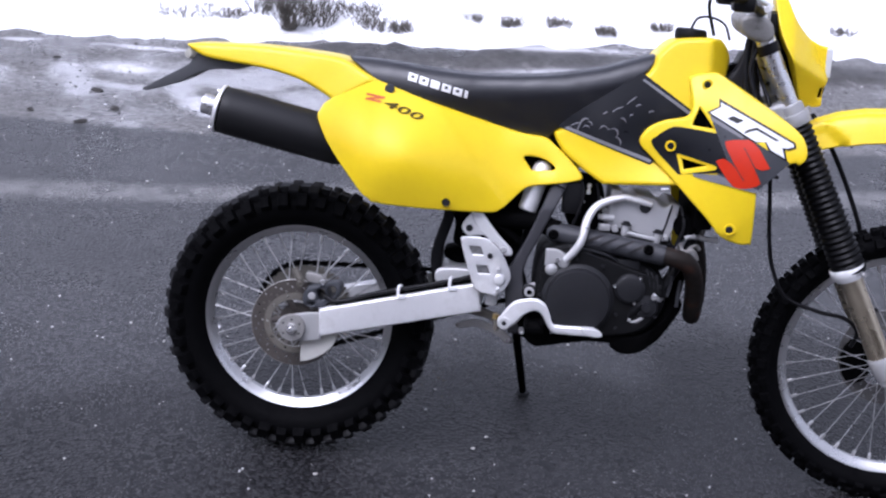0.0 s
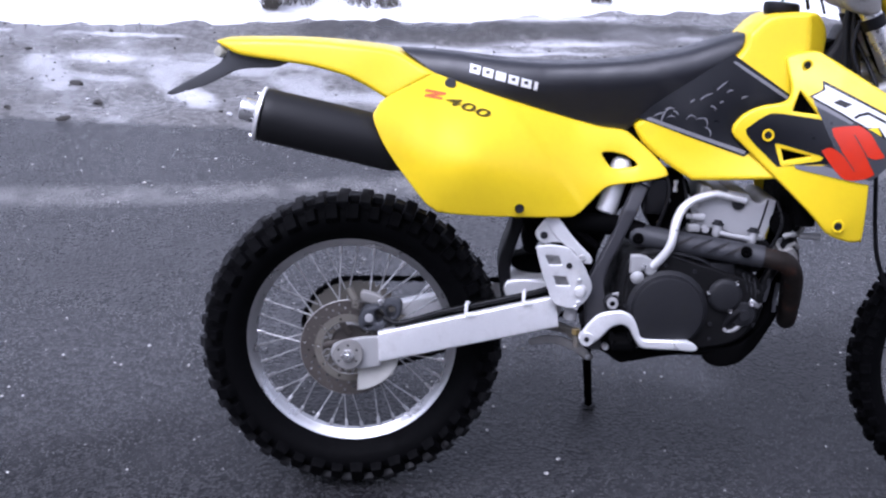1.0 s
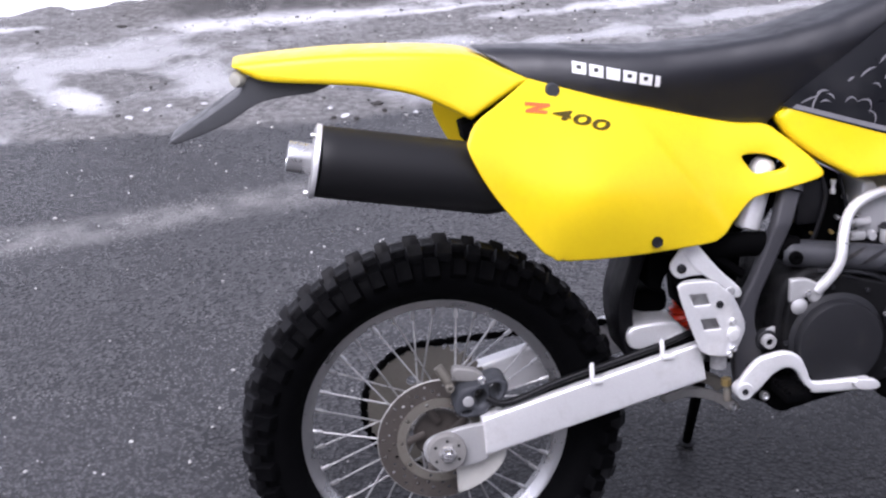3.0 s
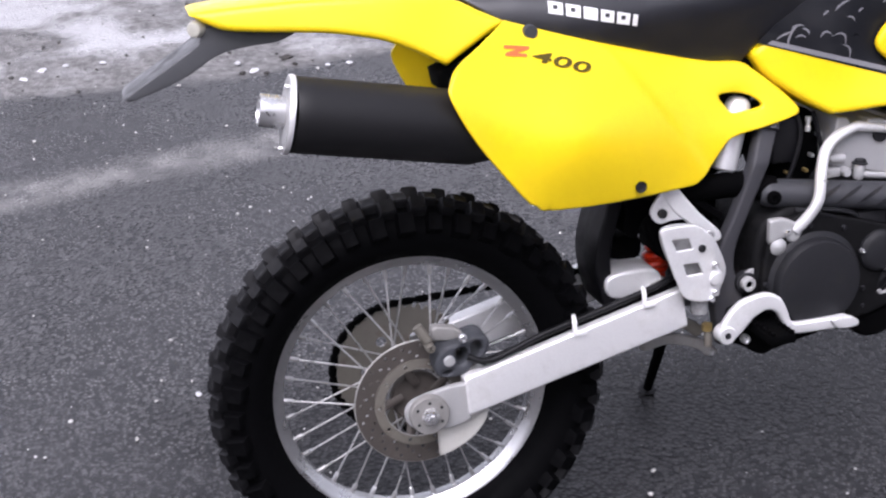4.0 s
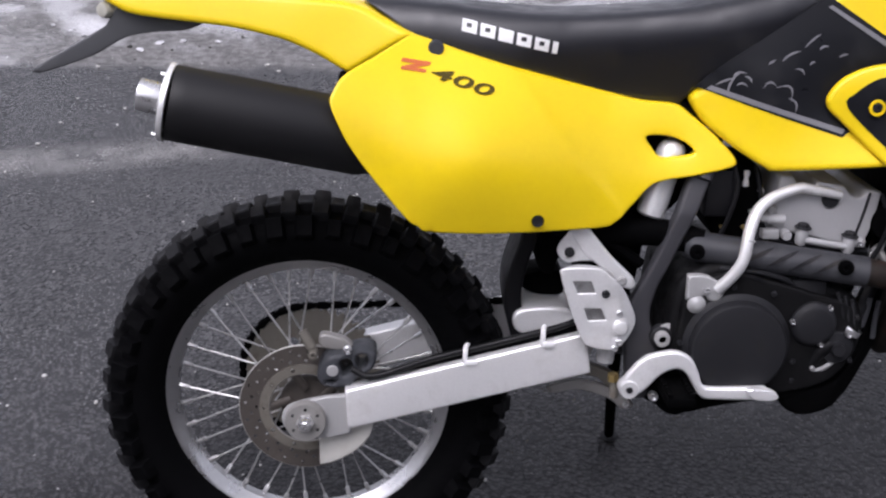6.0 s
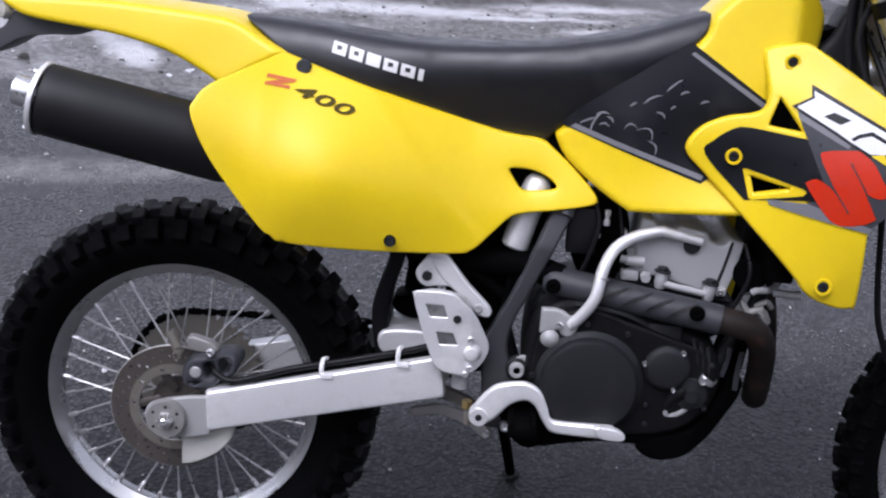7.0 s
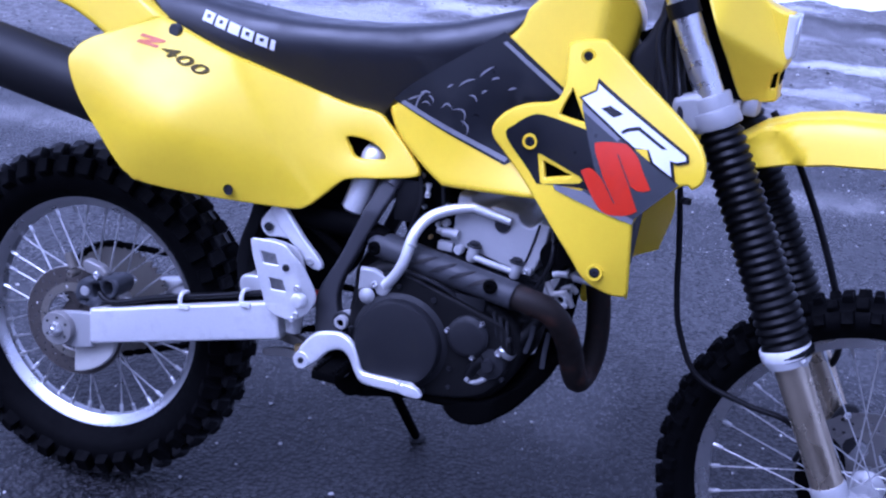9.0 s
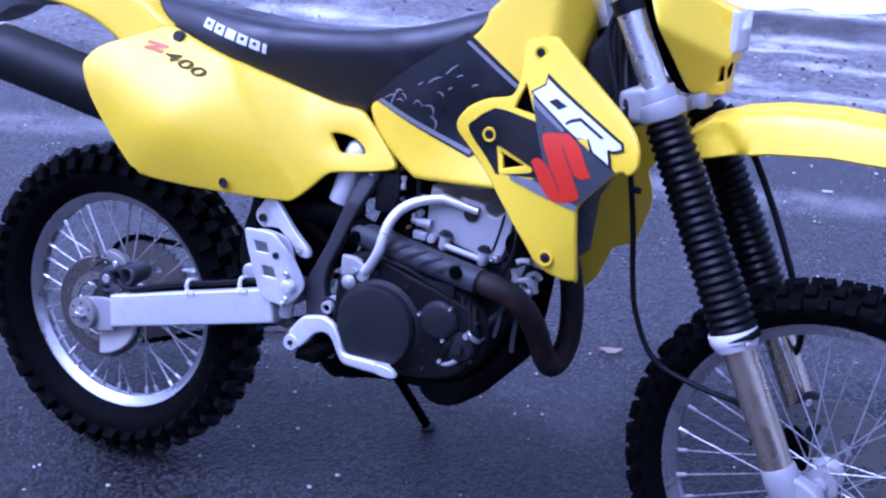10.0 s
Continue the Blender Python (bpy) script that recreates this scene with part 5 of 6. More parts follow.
for pts, r in (([(0.66, -0.08, 0.75), (0.67, -0.085, 0.71), (0.66, -0.085, 0.66), (0.64, -0.08, 0.60), (0.63, -0.08, 0.55)], 0.004), ([(0.70, -0.07, 0.74), (0.71, -0.08, 0.69), (0.715, -0.085, 0.65), (0.73, -0.09, 0.6)], 0.0035),
               ([(0.60, -0.06, 0.60), (0.65, -0.115, 0.585), (0.70, -0.13, 0.575), (0.73, -0.12, 0.56)], 0.004), ([(0.9, -0.08, 0.7), (0.91, -0.1, 0.66), (0.9, -0.1, 0.62), (0.88, -0.1, 0.58)], 0.004)):
    part("hose", tube(pts, r, 8), BLACK, bike)
part("horn", lathe([(0, -0.02), (0.025, -0.018), (0.028, -0.01), (0.028, 0.0), (0.012, 0.01), (0, 0.01)], (0.915, -0.08, 0.655), (0.3, 1, 0), 24), SHADOWY, bike)
part("engine_mount", body([(0.90, 0.60), (0.935, 0.62), (0.945, 0.58), (0.925, 0.55), (0.90, 0.56)], -0.07, -0.06, roll=0.002, step=0.02), CASTING, bike)
for bx, bz in ((0.925, 0.598), (0.917, 0.565)):
    part("mount_bolt", disc_bolt((bx, -0.073, bz), 0.007, 0.004, seg=6), BRIGHT, bike)

# ---- exhaust header and its shield
part("exhaust_header", tube([(0.89, 0.02, 0.66), (0.93, 0.04, 0.652), (0.962, 0.05, 0.60), (0.978, 0.048, 0.53), (0.981, 0.045, 0.465), (0.975, 0.03, 0.428), (0.968, 0.0, 0.419), (0.962, -0.03, 0.445), (0.956, -0.065, 0.495), (0.945, -0.10, 0.540), (0.922, -0.128, 0.575), (0.885, -0.138, 0.587), (0.84, -0.130, 0.592), (0.72, -0.105, 0.606), (0.60, -0.085, 0.618)],
                        0.0215, 18), PIPE, bike, "heat-stained brown exhaust header")


def heat_shield():
    """A half sleeve over the pipe with raised slanting ribs."""
    a, b = np.array((0.594, -0.088, 0.617)), np.array((0.868, -0.138, 0.590))
    ax = (b - a) / np.linalg.norm(b - a)
    up = np.array((0, 0, 1.0)) - ax[2] * ax
    up /= np.linalg.norm(up)
    out = -np.cross(ax, up)
    out = out if out[1] < 0 else -out
    bm = bmesh.new()
    n, m = 90, 18
    rows = []
    for i in range(n + 1):
        u = i / n
        row = []
        for j in range(m + 1):
            th = radians(-100 + 200 * j / m)
            wave = (u * 0.28 - 0.016 * j / m * 2.2) / 0.034
            rib = 0.0006 * (0.5 + 0.5 * np.tanh(4 * np.sin(2 * np.pi * wave))) * (0.30 < u < 0.86) * np.exp(-((th / 1.1) ** 4))
            taper = 1 - 0.3 * max(0, (0.06 - u) / 0.06) ** 2
            r = (0.0255 + rib) * taper
            row.append(bm.verts.new(a + ax * u * 0.280 + r * (np.sin(th) * up * 0.92 + np.cos(th) * out)))
        rows.append(row)
    for r0, r1 in zip(rows, rows[1:]):
        for j in range(m):
            bm.faces.new((r0[j], r0[j + 1], r1[j + 1], r1[j]))
    return bm


shield = part("heat_shield", heat_shield(), SHIELD, bike, "black ribbed exhaust heat shield", 70)
for k in range(4):
    # a pointed slanting strip on the sleeve, dark to paint the shade of a pressed groove
    a_, b_ = np.array((0.594, -0.088, 0.617)), np.array((0.868, -0.138, 0.590))
    ax_ = (b_ - a_) / np.linalg.norm(b_ - a_)
    up_ = np.array((0, 0, 1.0)) - ax_[2] * ax_
    up_ /= np.linalg.norm(up_)
    out_ = np.cross(ax_, up_) * (1 if np.cross(ax_, up_)[1] < 0 else -1)
    bm = bmesh.new()
    rows = []
    for i in range(9):
        v_ = i / 8
        th, mid, half = radians(58 - 80 * v_), 0.088 + 0.036 * k + 0.046 * (1 - v_), 0.0002 + 0.0055 * math.sin(math.pi * min(v_ * 1.15, 1)) ** 0.8
        rows.append([bm.verts.new(a_ + ax_ * (mid + e * half) + r_ * (np.sin(th) * up_ * 0.92 + np.cos(th) * out_)) for e, r_ in ((-1, 0.0262), (-1, 0.0276), (1, 0.0276), (1, 0.0262))])
    for r0, r1 in zip(rows, rows[1:]):
        for j in range(4):
            bm.faces.new((r0[j], r0[(j + 1) % 4], r1[(j + 1) % 4], r1[j]))
    part("groove", bm, GROOVE_SHADE, shield, "dark pointed strip painted as groove shade")
for c in ((0.607, -0.118, 0.6135), (0.827, -0.160, 0.6035)):
    part("shield_bolt", lathe([(0.012, 0.004), (0.012, -0.001), (0.009, -0.003), (0.005, -0.003), (0.004, 0.0), (0, 0.0)], c, (0.17, 0.98, 0), 20), SHADOWY, shield)

# ---- guards, pedal, pegs, stand
guard = part("case_guard", tube([(0.640, -0.130, 0.558), (0.656, -0.139, 0.579), (0.672, -0.145, 0.610), (0.680, -0.136, 0.654), (0.696, -0.120, 0.684), (0.724, -0.106, 0.701), (0.762, -0.098, 0.712), (0.776, -0.097, 0.711), (0.831, -0.092, 0.700)], [0.0098, 0.0095, 0.0094, 0.0094, 0.0094, 0.009, 0.0085, 0.0082, 0.0072], 14), ALLOY, bike, "bent aluminium engine guard bar")
part("weld_bead", lathe([(0.0088, -0.002), (0.0106, -0.001), (0.0106, 0.001), (0.0088, 0.002)], (0.679, -0.139, 0.640), (0.2, 0.15, 1), 18), CASTING, guard)
part("guard_foot", body([(0.592, 0.581, 1), (0.618, 0.581), (0.640, 0.572), (0.656, 0.566, 1), (0.648, 0.546), (0.638, 0.538), (0.626, 0.540, 1), (0.622, 0.548, 1), (0.605, 0.545), (0.592, 0.540, 1)], -0.135, -0.120, roll=0.004, step=0.015), SILVER, guard)
part("guard_bolt", disc_bolt((0.622, -0.137, 0.558), 0.0055, 0.004, seg=6), BRIGHT, guard)
part("guard_knob", lathe([(0, -0.016), (0.008, -0.015), (0.0145, -0.009), (0.0155, 0.0), (0.0145, 0.012), (0, 0.014)], (0.609, -0.124, 0.533), seg=24), CASTING, guard, "round alloy mount cap")
PEDAL = [(0.498, 0.401), (0.504, 0.422), (0.528, 0.451), (0.554, 0.461), (0.580, 0.464), (0.602, 0.453), (0.615, 0.429), (0.624, 0.408), (0.646, 0.406), (0.696, 0.408), (0.722, 0.408), (0.722, 0.388), (0.698, 0.386), (0.653, 0.385), (0.624, 0.387), (0.609, 0.404), (0.596, 0.426), (0.580, 0.434),
         (0.558, 0.424), (0.538, 0.401), (0.523, 0.388), (0.508, 0.384)]
pedal = part("brake_pedal", body(PEDAL, lambda x, z: -0.152 - 0.085 * (np.asarray(x) - 0.5), lambda x, z: -0.138 - 0.085 * (np.asarray(x) - 0.5), roll=0.0055, step=0.012), ALLOY, bike, "aluminium rear brake pedal", 60)
part("pedal_tip", body([(0.690, 0.407), (0.722, 0.408), (0.736, 0.401), (0.740, 0.393), (0.728, 0.388), (0.70, 0.391)], -0.177, -0.164, roll=0.003, step=0.012), ALLOY, pedal)
for k in range(4):
    part("serration", block((0.698 + 0.009 * k, -0.177, 0.405 - 0.001 * k), (0.702 + 0.009 * k, -0.164, 0.4105 - 0.0015 * k), 0.001), ALLOY, pedal)
part("pedal_boss", lathe([(0, -0.011), (0.0055, -0.011), (0.006, -0.013), (0.014, -0.013), (0.016, -0.009), (0.016, 0.01), (0, 0.01)], (0.509, -0.143, 0.398), seg=28), ALLOY, pedal)
part("pedal_bolt", disc_bolt((0.509, -0.156, 0.398), 0.0055, 0.002, seg=6), CASE, pedal)
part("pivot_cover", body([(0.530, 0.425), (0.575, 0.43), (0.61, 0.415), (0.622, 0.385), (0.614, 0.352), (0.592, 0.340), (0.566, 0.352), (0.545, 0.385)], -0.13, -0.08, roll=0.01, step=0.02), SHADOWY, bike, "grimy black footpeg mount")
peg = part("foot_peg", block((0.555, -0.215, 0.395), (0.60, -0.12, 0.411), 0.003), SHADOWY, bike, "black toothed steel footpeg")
for k in range(7):
    for bx in (0.557, 0.591):
        part("tooth", block((bx, -0.213 + k * 0.0125, 0.409), (bx + 0.007, -0.206 + k * 0.0125, 0.417), 0.001), SHADOWY, peg)
part("peg_spring", disc_bolt((0.552, -0.134, 0.378), 0.008, 0.006, seg=10), BRIGHT, bike)
part("peg_spring", disc_bolt((0.585, -0.133, 0.385), 0.006, 0.006, seg=8), CASTING, bike)
part("pivot_bolt", lathe([(0.0185, 0.01), (0.0185, -0.004), (0.015, -0.006), (0.0125, -0.003), (0.0115, -0.009), (0.006, -0.010), (0.0055, -0.002), (0, -0.002)], (0.563, -0.110, 0.470), seg=24), CASE, bike, "swing arm pivot bolt")
part("pivot_nut", lathe([(0.0125, 0.0), (0.0125, -0.010), (0.011, -0.012), (0.0065, -0.012), (0.006, -0.006), (0, -0.006)], (0.563, -0.113, 0.470), seg=18), SILVER, bike, "steel pivot nut")
part("pivot_socket", lathe([(0.0062, 0.002), (0.0062, -0.0005), (0, -0.0005)], (0.563, -0.1195, 0.470), seg=16), SHADOWY, bike)
part("pivot_tab", body([(0.56, 0.488), (0.58, 0.494), (0.59, 0.478), (0.583, 0.474), (0.575, 0.484)], -0.114, -0.108, roll=0.001, step=0.02), CASTING, bike)
heel = part("heel_guard", body([(0.396, 0.596), (0.45, 0.596), (0.470, 0.583), (0.488, 0.566), (0.503, 0.54), (0.515, 0.512), (0.513, 0.493), (0.498, 0.472), (0.475, 0.463), (0.437, 0.472), (0.420, 0.504), (0.401, 0.556), (0.393, 0.585)],
                               lambda x, z: -0.149 + 0.5 * np.clip(np.asarray(x) - 0.48, 0, 1), lambda x, z: -0.144 + 0.5 * np.clip(np.asarray(x) - 0.48, 0, 1), roll=0.002, step=0.012,
                               holes=[[(0.411, 0.576, 1), (0.440, 0.5755, 1), (0.4475, 0.557, 1), (0.420, 0.556, 1)], [(0.431, 0.532, 1), (0.4575, 0.5315, 1), (0.466, 0.513, 1), (0.438, 0.512, 1)]]), ALLOY, bike, "aluminium heel guard plate with two cut-outs")
for bx, bz, r in ((0.463, 0.556, 0.0065), (0.487, 0.524, 0.0055), (0.489, 0.476, 0.0055), (0.482, 0.466, 0.005)):
    part("guard_bolt", disc_bolt((bx, -0.150, bz), r, 0.003, seg=12), CASE if r > 0.006 else BRIGHT, heel)
part("heel_bracket", body([(0.402, 0.588), (0.47, 0.586), (0.492, 0.54), (0.50, 0.50), (0.44, 0.49), (0.42, 0.52)], -0.128, -0.121, roll=0.002, step=0.02), CASTING, bike, "grey bracket behind the heel guard")
part("bulge", lathe([(0, -0.010), (0.010, -0.008), (0.014, -0.003), (0.016, 0.003)], (0.489, -0.144, 0.500), seg=20), ALLOY, heel)
part("peg_hanger", body([(0.410, 0.652, 1), (0.436, 0.652, 1), (0.474, 0.606), (0.512, 0.568), (0.511, 0.553), (0.492, 0.555), (0.475, 0.572), (0.450, 0.594), (0.430, 0.612), (0.414, 0.636)], -0.117, -0.102, roll=0.004, step=0.015), ALLOY, bike, "cast aluminium subframe hanger")
part("hanger_plate", body([(0.408, 0.645, 1), (0.391, 0.618), (0.396, 0.601), (0.409, 0.593), (0.426, 0.596), (0.45, 0.596, 1), (0.428, 0.635, 1)], -0.112, -0.106, roll=0.002, step=0.015), ALLOY, bike)
part("hanger_bolt", disc_bolt((0.409, -0.117, 0.612), 0.008, 0.003), CASE, bike)
part("hanger_bolt", disc_bolt((0.493, -0.117, 0.566), 0.008, 0.003), CASTING, bike)
part("master_cylinder", lathe([(0, 0), (0.013, 0), (0.014, 0.004), (0.014, 0.07), (0.010, 0.08), (0, 0.08)], (0.474, -0.118, 0.432), (0.05, 0, 1), 18), CASTING, bike, "rear brake master cylinder")
part("push_rod", lathe([(0, 0), (0.007, 0.0), (0.007, 0.02), (0.0055, 0.024), (0.0055, 0.036), (0, 0.036)], (0.492, -0.118, 0.370), (-0.05, 0, 1), 10), GRIMY, bike, "brass push rod fitting")
part("link_plate", body([(0.395, 0.364), (0.44, 0.376), (0.475, 0.370), (0.505, 0.358), (0.532, 0.338), (0.536, 0.326), (0.518, 0.324), (0.498, 0.340), (0.470, 0.352), (0.44, 0.358), (0.40, 0.352)], -0.066, -0.056, roll=0.003, step=0.015), DUSTY, bike, "tan grimy suspension link plate")
part("link_bolt", disc_bolt((0.524, -0.068, 0.332), 0.006, 0.004, seg=6), BRIGHT, bike)
part("rod_collar", lathe([(0, 0), (0.009, 0), (0.009, 0.012), (0, 0.012)], (0.489, -0.118, 0.398), (0, 0, 1), 6), BRASS, bike, "small brass lock nut")
part("skid_plate", body([(0.77, 0.376), (0.83, 0.39), (0.88, 0.42), (0.905, 0.45), (0.916, 0.462), (0.934, 0.460), (0.929, 0.437), (0.911, 0.411), (0.883, 0.377), (0.861, 0.361), (0.835, 0.345), (0.808, 0.338), (0.785, 0.341), (0.765, 0.356)], lambda x, z: -0.122 + 0.75 * np.clip(np.asarray(x) - 0.85, 0, 1), roll=0.008, step=0.02), SHADOWY, bike, "black skid plate under the engine")
stand = part("side_stand", tube([(0.535, 0.10, 0.36), (0.558, 0.22, 0.225), (0.584, 0.345, 0.075)], [0.012, 0.011, 0.010], 12, smooth=False), SHADOWY, bike, "black steel side stand")
part("stand_foot", lathe([(0, -0.005), (0.016, -0.004), (0.019, 0.0), (0.016, 0.004), (0, 0.005)], (0.586, 0.352, 0.067), (0, -0.19, 0.98), 20), CASE, stand)

# ---- front end, turned a little to its right
RAKE = 0.512
STEER = Matrix.Translation((1.10, 0, 0.93)) @ Matrix.Rotation(radians(-5.0), 4, Vector((-RAKE, 0, 1)).normalized()) @ Matrix.Translation((-1.10, 0, -0.93))


def steered(ob):
    ob.matrix_local = STEER
    return ob


def leg(z):
    return 1.0710 + (1.0615 - z) * 0.500


AX = np.array((RAKE, 0, -1.0)) / np.linalg.norm((RAKE, 0, -1.0))
front_hub = steered(wheel("front_wheel", FRONT, 0.2830, 0.018, 0.030, 0.032, 36, 0.02, 0.0013))
front_tyre = tyre("front_tyre", FRONT, 0.278, 0.337, 0.086, 46, True)
steered(front_tyre)
part("brake_disc", ring_plate(0.085, 0.122, FRONT, 0.055, 0.004, drilled((0.092, 0.103, 0.114), 20, 0.003)), FRONTROTOR, front_hub, "drilled front brake disc")
part("disc_carrier", ring_plate(0.028, 0.087, FRONT, 0.052, 0.004, [(0.06 * np.cos(2 * np.pi * k / 6), 0.06 * np.sin(2 * np.pi * k / 6), 0.022) for k in range(6)]), FRONTROTOR, front_hub)

for s in (-1, 1):
    y = s * 0.1
    top = np.array((leg(1.13), y, 1.13))
    at_ = lambda z: np.array((leg(z), y, z))
    fork = steered(part("fork_leg", tube([at_(1.165), at_(0.56)], 0.0225, 24, smooth=False), BRIGHT, bike, "telescopic fork leg with black rubber gaiter"))
    low = at_(0.585)
    lower = lathe([(0.0, 0.0), (0.0265, 0.0), (0.0265, 0.222), (0.0, 0.222)], tuple(low), tuple(AX), 28)
    part("slider", lower, SLIDER, fork, "champagne anodised lower fork slider")
    part("slider_foot", lathe([(0.0, 0.220), (0.0275, 0.220), (0.0295, 0.224), (0.0295, 0.25), (0.026, 0.275), (0, 0.28)], tuple(low), tuple(AX), 28), SILVER, fork, "cast silver slider foot")
    part("axle_lug", body([(1.412, 0.372), (1.43, 0.385), (1.48, 0.366), (1.495, 0.335), (1.475, 0.310), (1.43, 0.315), (1.412, 0.34)], y - 0.017, y + 0.017, roll=0.006, step=0.02), CASTING, fork)
    n = 26
    prof = []
    z0, z1 = 0.912, 0.583
    length = (z0 - z1) * math.sqrt(1 + RAKE**2)
    for k in range(n):
        u = k / n
        r = 0.034 + 0.0055 * u
        prof += [(r - 0.0035, length * (u + 0.05 / n)), (r + 0.0005, length * (u + 0.35 / n)), (r + 0.0012, length * (u + 0.5 / n)), (r + 0.0005, length * (u + 0.65 / n)), (r - 0.0035, length * (u + 0.95 / n))]
    part("gaiter", lathe([(0.026, -0.004), (0.031, -0.002)] + prof + [(0.039, length), (0.03, length)], tuple(at_(z0)), tuple(AX), 32), GAITER, fork, "ribbed black rubber fork gaiter", )
    part("gaiter_ring", lathe([(0.028, 0.020), (0.033, 0.020), (0.0385, 0.008), (0.0405, 0.004), (0.0405, -0.010), (0.039, -0.013), (0.028, -0.013)], tuple(low - AX * 0.004), tuple(AX), 28), WHITE, fork, "white plastic fork guard ring")
    part("ring_bolt", disc_bolt((low[0] + 0.030, y - 0.030, low[2] + 0.004), 0.006, 0.004, (0.6, -0.8, 0), 10), CASTING, fork)
    part("clamp", lathe([(0.0225, -0.028), (0.0305, -0.027), (0.0315, -0.025), (0.0315, -0.006), (0.0365, -0.005), (0.0375, -0.003), (0.0375, 0.020), (0.0365, 0.0225), (0.032, 0.023), (0.0225, 0.023)], tuple(at_(0.938)), tuple(AX), 36), SILVER, fork, "cast alloy lower fork clamp")
    part("clamp_ear", body([(leg(0.945) - 0.060, 0.944), (leg(0.945) - 0.050, 0.957), (leg(0.945) - 0.015, 0.962), (leg(0.945) - 0.002, 0.915), (leg(0.945) - 0.03, 0.905), (leg(0.945) - 0.052, 0.915)], y - 0.026, y + 0.026, roll=0.010, step=0.012), CASTING, fork)
    part("clamp_bolt", disc_bolt((leg(0.945) - 0.046, y - 0.027, 0.925), 0.006, 0.004, seg=10), CASTING, fork)
    part("strap", lathe([(0.0225, -0.012), (0.0255, -0.012), (0.0255, 0.012), (0.0225, 0.012)], tuple(at_(1.085)), tuple(AX), 24), BLACK, fork, "black rubber strap")
part("lower_bridge", block((1.085, -0.085, 0.915), (1.15, 0.085, 0.945), 0.006), ALLOY, bike, "cast alloy triple clamp bridge")
bridge = steered(part("upper_bridge", body([(0.990, 1.150), (1.030, 1.157), (1.058, 1.142), (1.066, 1.112), (1.05, 1.098), (1.012, 1.104), (0.992, 1.122)], -0.126, 0.126, roll=0.010, step=0.03), DUSTY, bike, "cast alloy upper fork bridge"))
part("axle", tube([(1.469, -0.125, 0.341), (1.469, 0.125, 0.341)], 0.011, 14, smooth=False), CASTING, front_hub)
part("caliper", body([(1.36, 0.36), (1.40, 0.40), (1.43, 0.36), (1.42, 0.29), (1.38, 0.27), (1.355, 0.31)], 0.03, 0.085, roll=0.008, step=0.02), SHADOWY, front_hub, "dark front brake caliper")
part("bracket", body([(1.40, 0.455), (1.43, 0.46), (1.44, 0.40), (1.41, 0.36), (1.385, 0.40)], 0.055, 0.07, roll=0.003, step=0.02), CASE, front_hub)
part("bracket_bolt", disc_bolt((1.415, 0.05, 0.448), 0.007, 0.006, seg=8), BRIGHT, front_hub)


def front_fender():
    """An arched shell from behind the fork out over the wheel."""
    rows = [(1.165, 0.893, 0.850, 0.060), (1.20, 0.920, 0.858, 0.064), (1.25, 0.940, 0.874, 0.068), (1.31, 0.953, 0.888, 0.072), (1.40, 0.960, 0.899, 0.075), (1.52, 0.955, 0.900, 0.075), (1.64, 0.935, 0.887, 0.070), (1.74, 0.915, 0.868, 0.060), (1.82, 0.885, 0.856, 0.042), (1.85, 0.868, 0.86, 0.02)]
    path = np.array(rows)
    u = np.linspace(0, len(rows) - 1, 100)
    cols = [np.interp(u, range(len(rows)), path[:, k]) for k in range(4)]
    bm = bmesh.new()
    grids = []
    for inset in (0.0, 0.003):
        grid = []
        for x, top, lip, half in zip(*cols):
            row = []
            for j in range(21):
                v = -1 + 2 * j / 20
                a = abs(v)
                # a flat crown, a rounded shoulder, then a flank down to the lip
                yy = half * (min(a / 0.62, 1) * 0.72 + max(0, a - 0.62) / 0.38 * 0.28) * np.sign(v)
                k = max(0, a - 0.5) / 0.5
                zz = top - 0.012 * a * a - (top - 0.010 - lip) * k**1.25
                # the flank is pressed in behind a slanting edge
                if k > 0.15:
                    yy *= 1 - 0.20 * min(max((1.213 + 0.9 * (top - zz) - x) / 0.009, 0), 1) * min((k - 0.15) / 0.15, 1)
                crest = 0.006 * np.exp(-((v / 0.12) ** 2))
                row.append(bm.verts.new((x, yy * (1 - inset / half), zz + crest - inset)))
            grid.append(row)
        grids.append(grid)
    for g in grids:
        for r0, r1 in zip(g, g[1:]):
            for j in range(20):
                bm.faces.new((r0[j], r0[j + 1], r1[j + 1], r1[j]))
    o, i = grids
    for k in range(len(o) - 1):
        for j in (0, 20):
            bm.faces.new((o[k][j], o[k + 1][j], i[k + 1][j], i[k][j]))
    for k in (0, len(o) - 1):
        for j in range(20):
            bm.faces.new((o[k][j], o[k][j + 1], i[k][j + 1], i[k][j]))
    return bm


steered(part("front_fender", front_fender(), YELLOW, bike, "yellow plastic front fender", 45))
COWL_LINE = [(1.072, 1.200), (1.077, 1.156), (1.090, 1.110), (1.115, 1.064, 1), (1.134, 1.013), (1.147, 0.975), (1.157, 0.954), (1.167, 0.950), (1.202, 0.954), (1.208, 0.959, 1), (1.206, 0.997, 1), (1.214, 1.016, 1), (1.210, 1.092, 1), (1.184, 1.098),
             (1.157, 1.114), (1.124, 1.150), (1.099, 1.195)]


def soft(v):
    """The larger of v and nought, rounded where they meet."""
    return 0.5 * (v + np.sqrt(v * v + 0.00002))


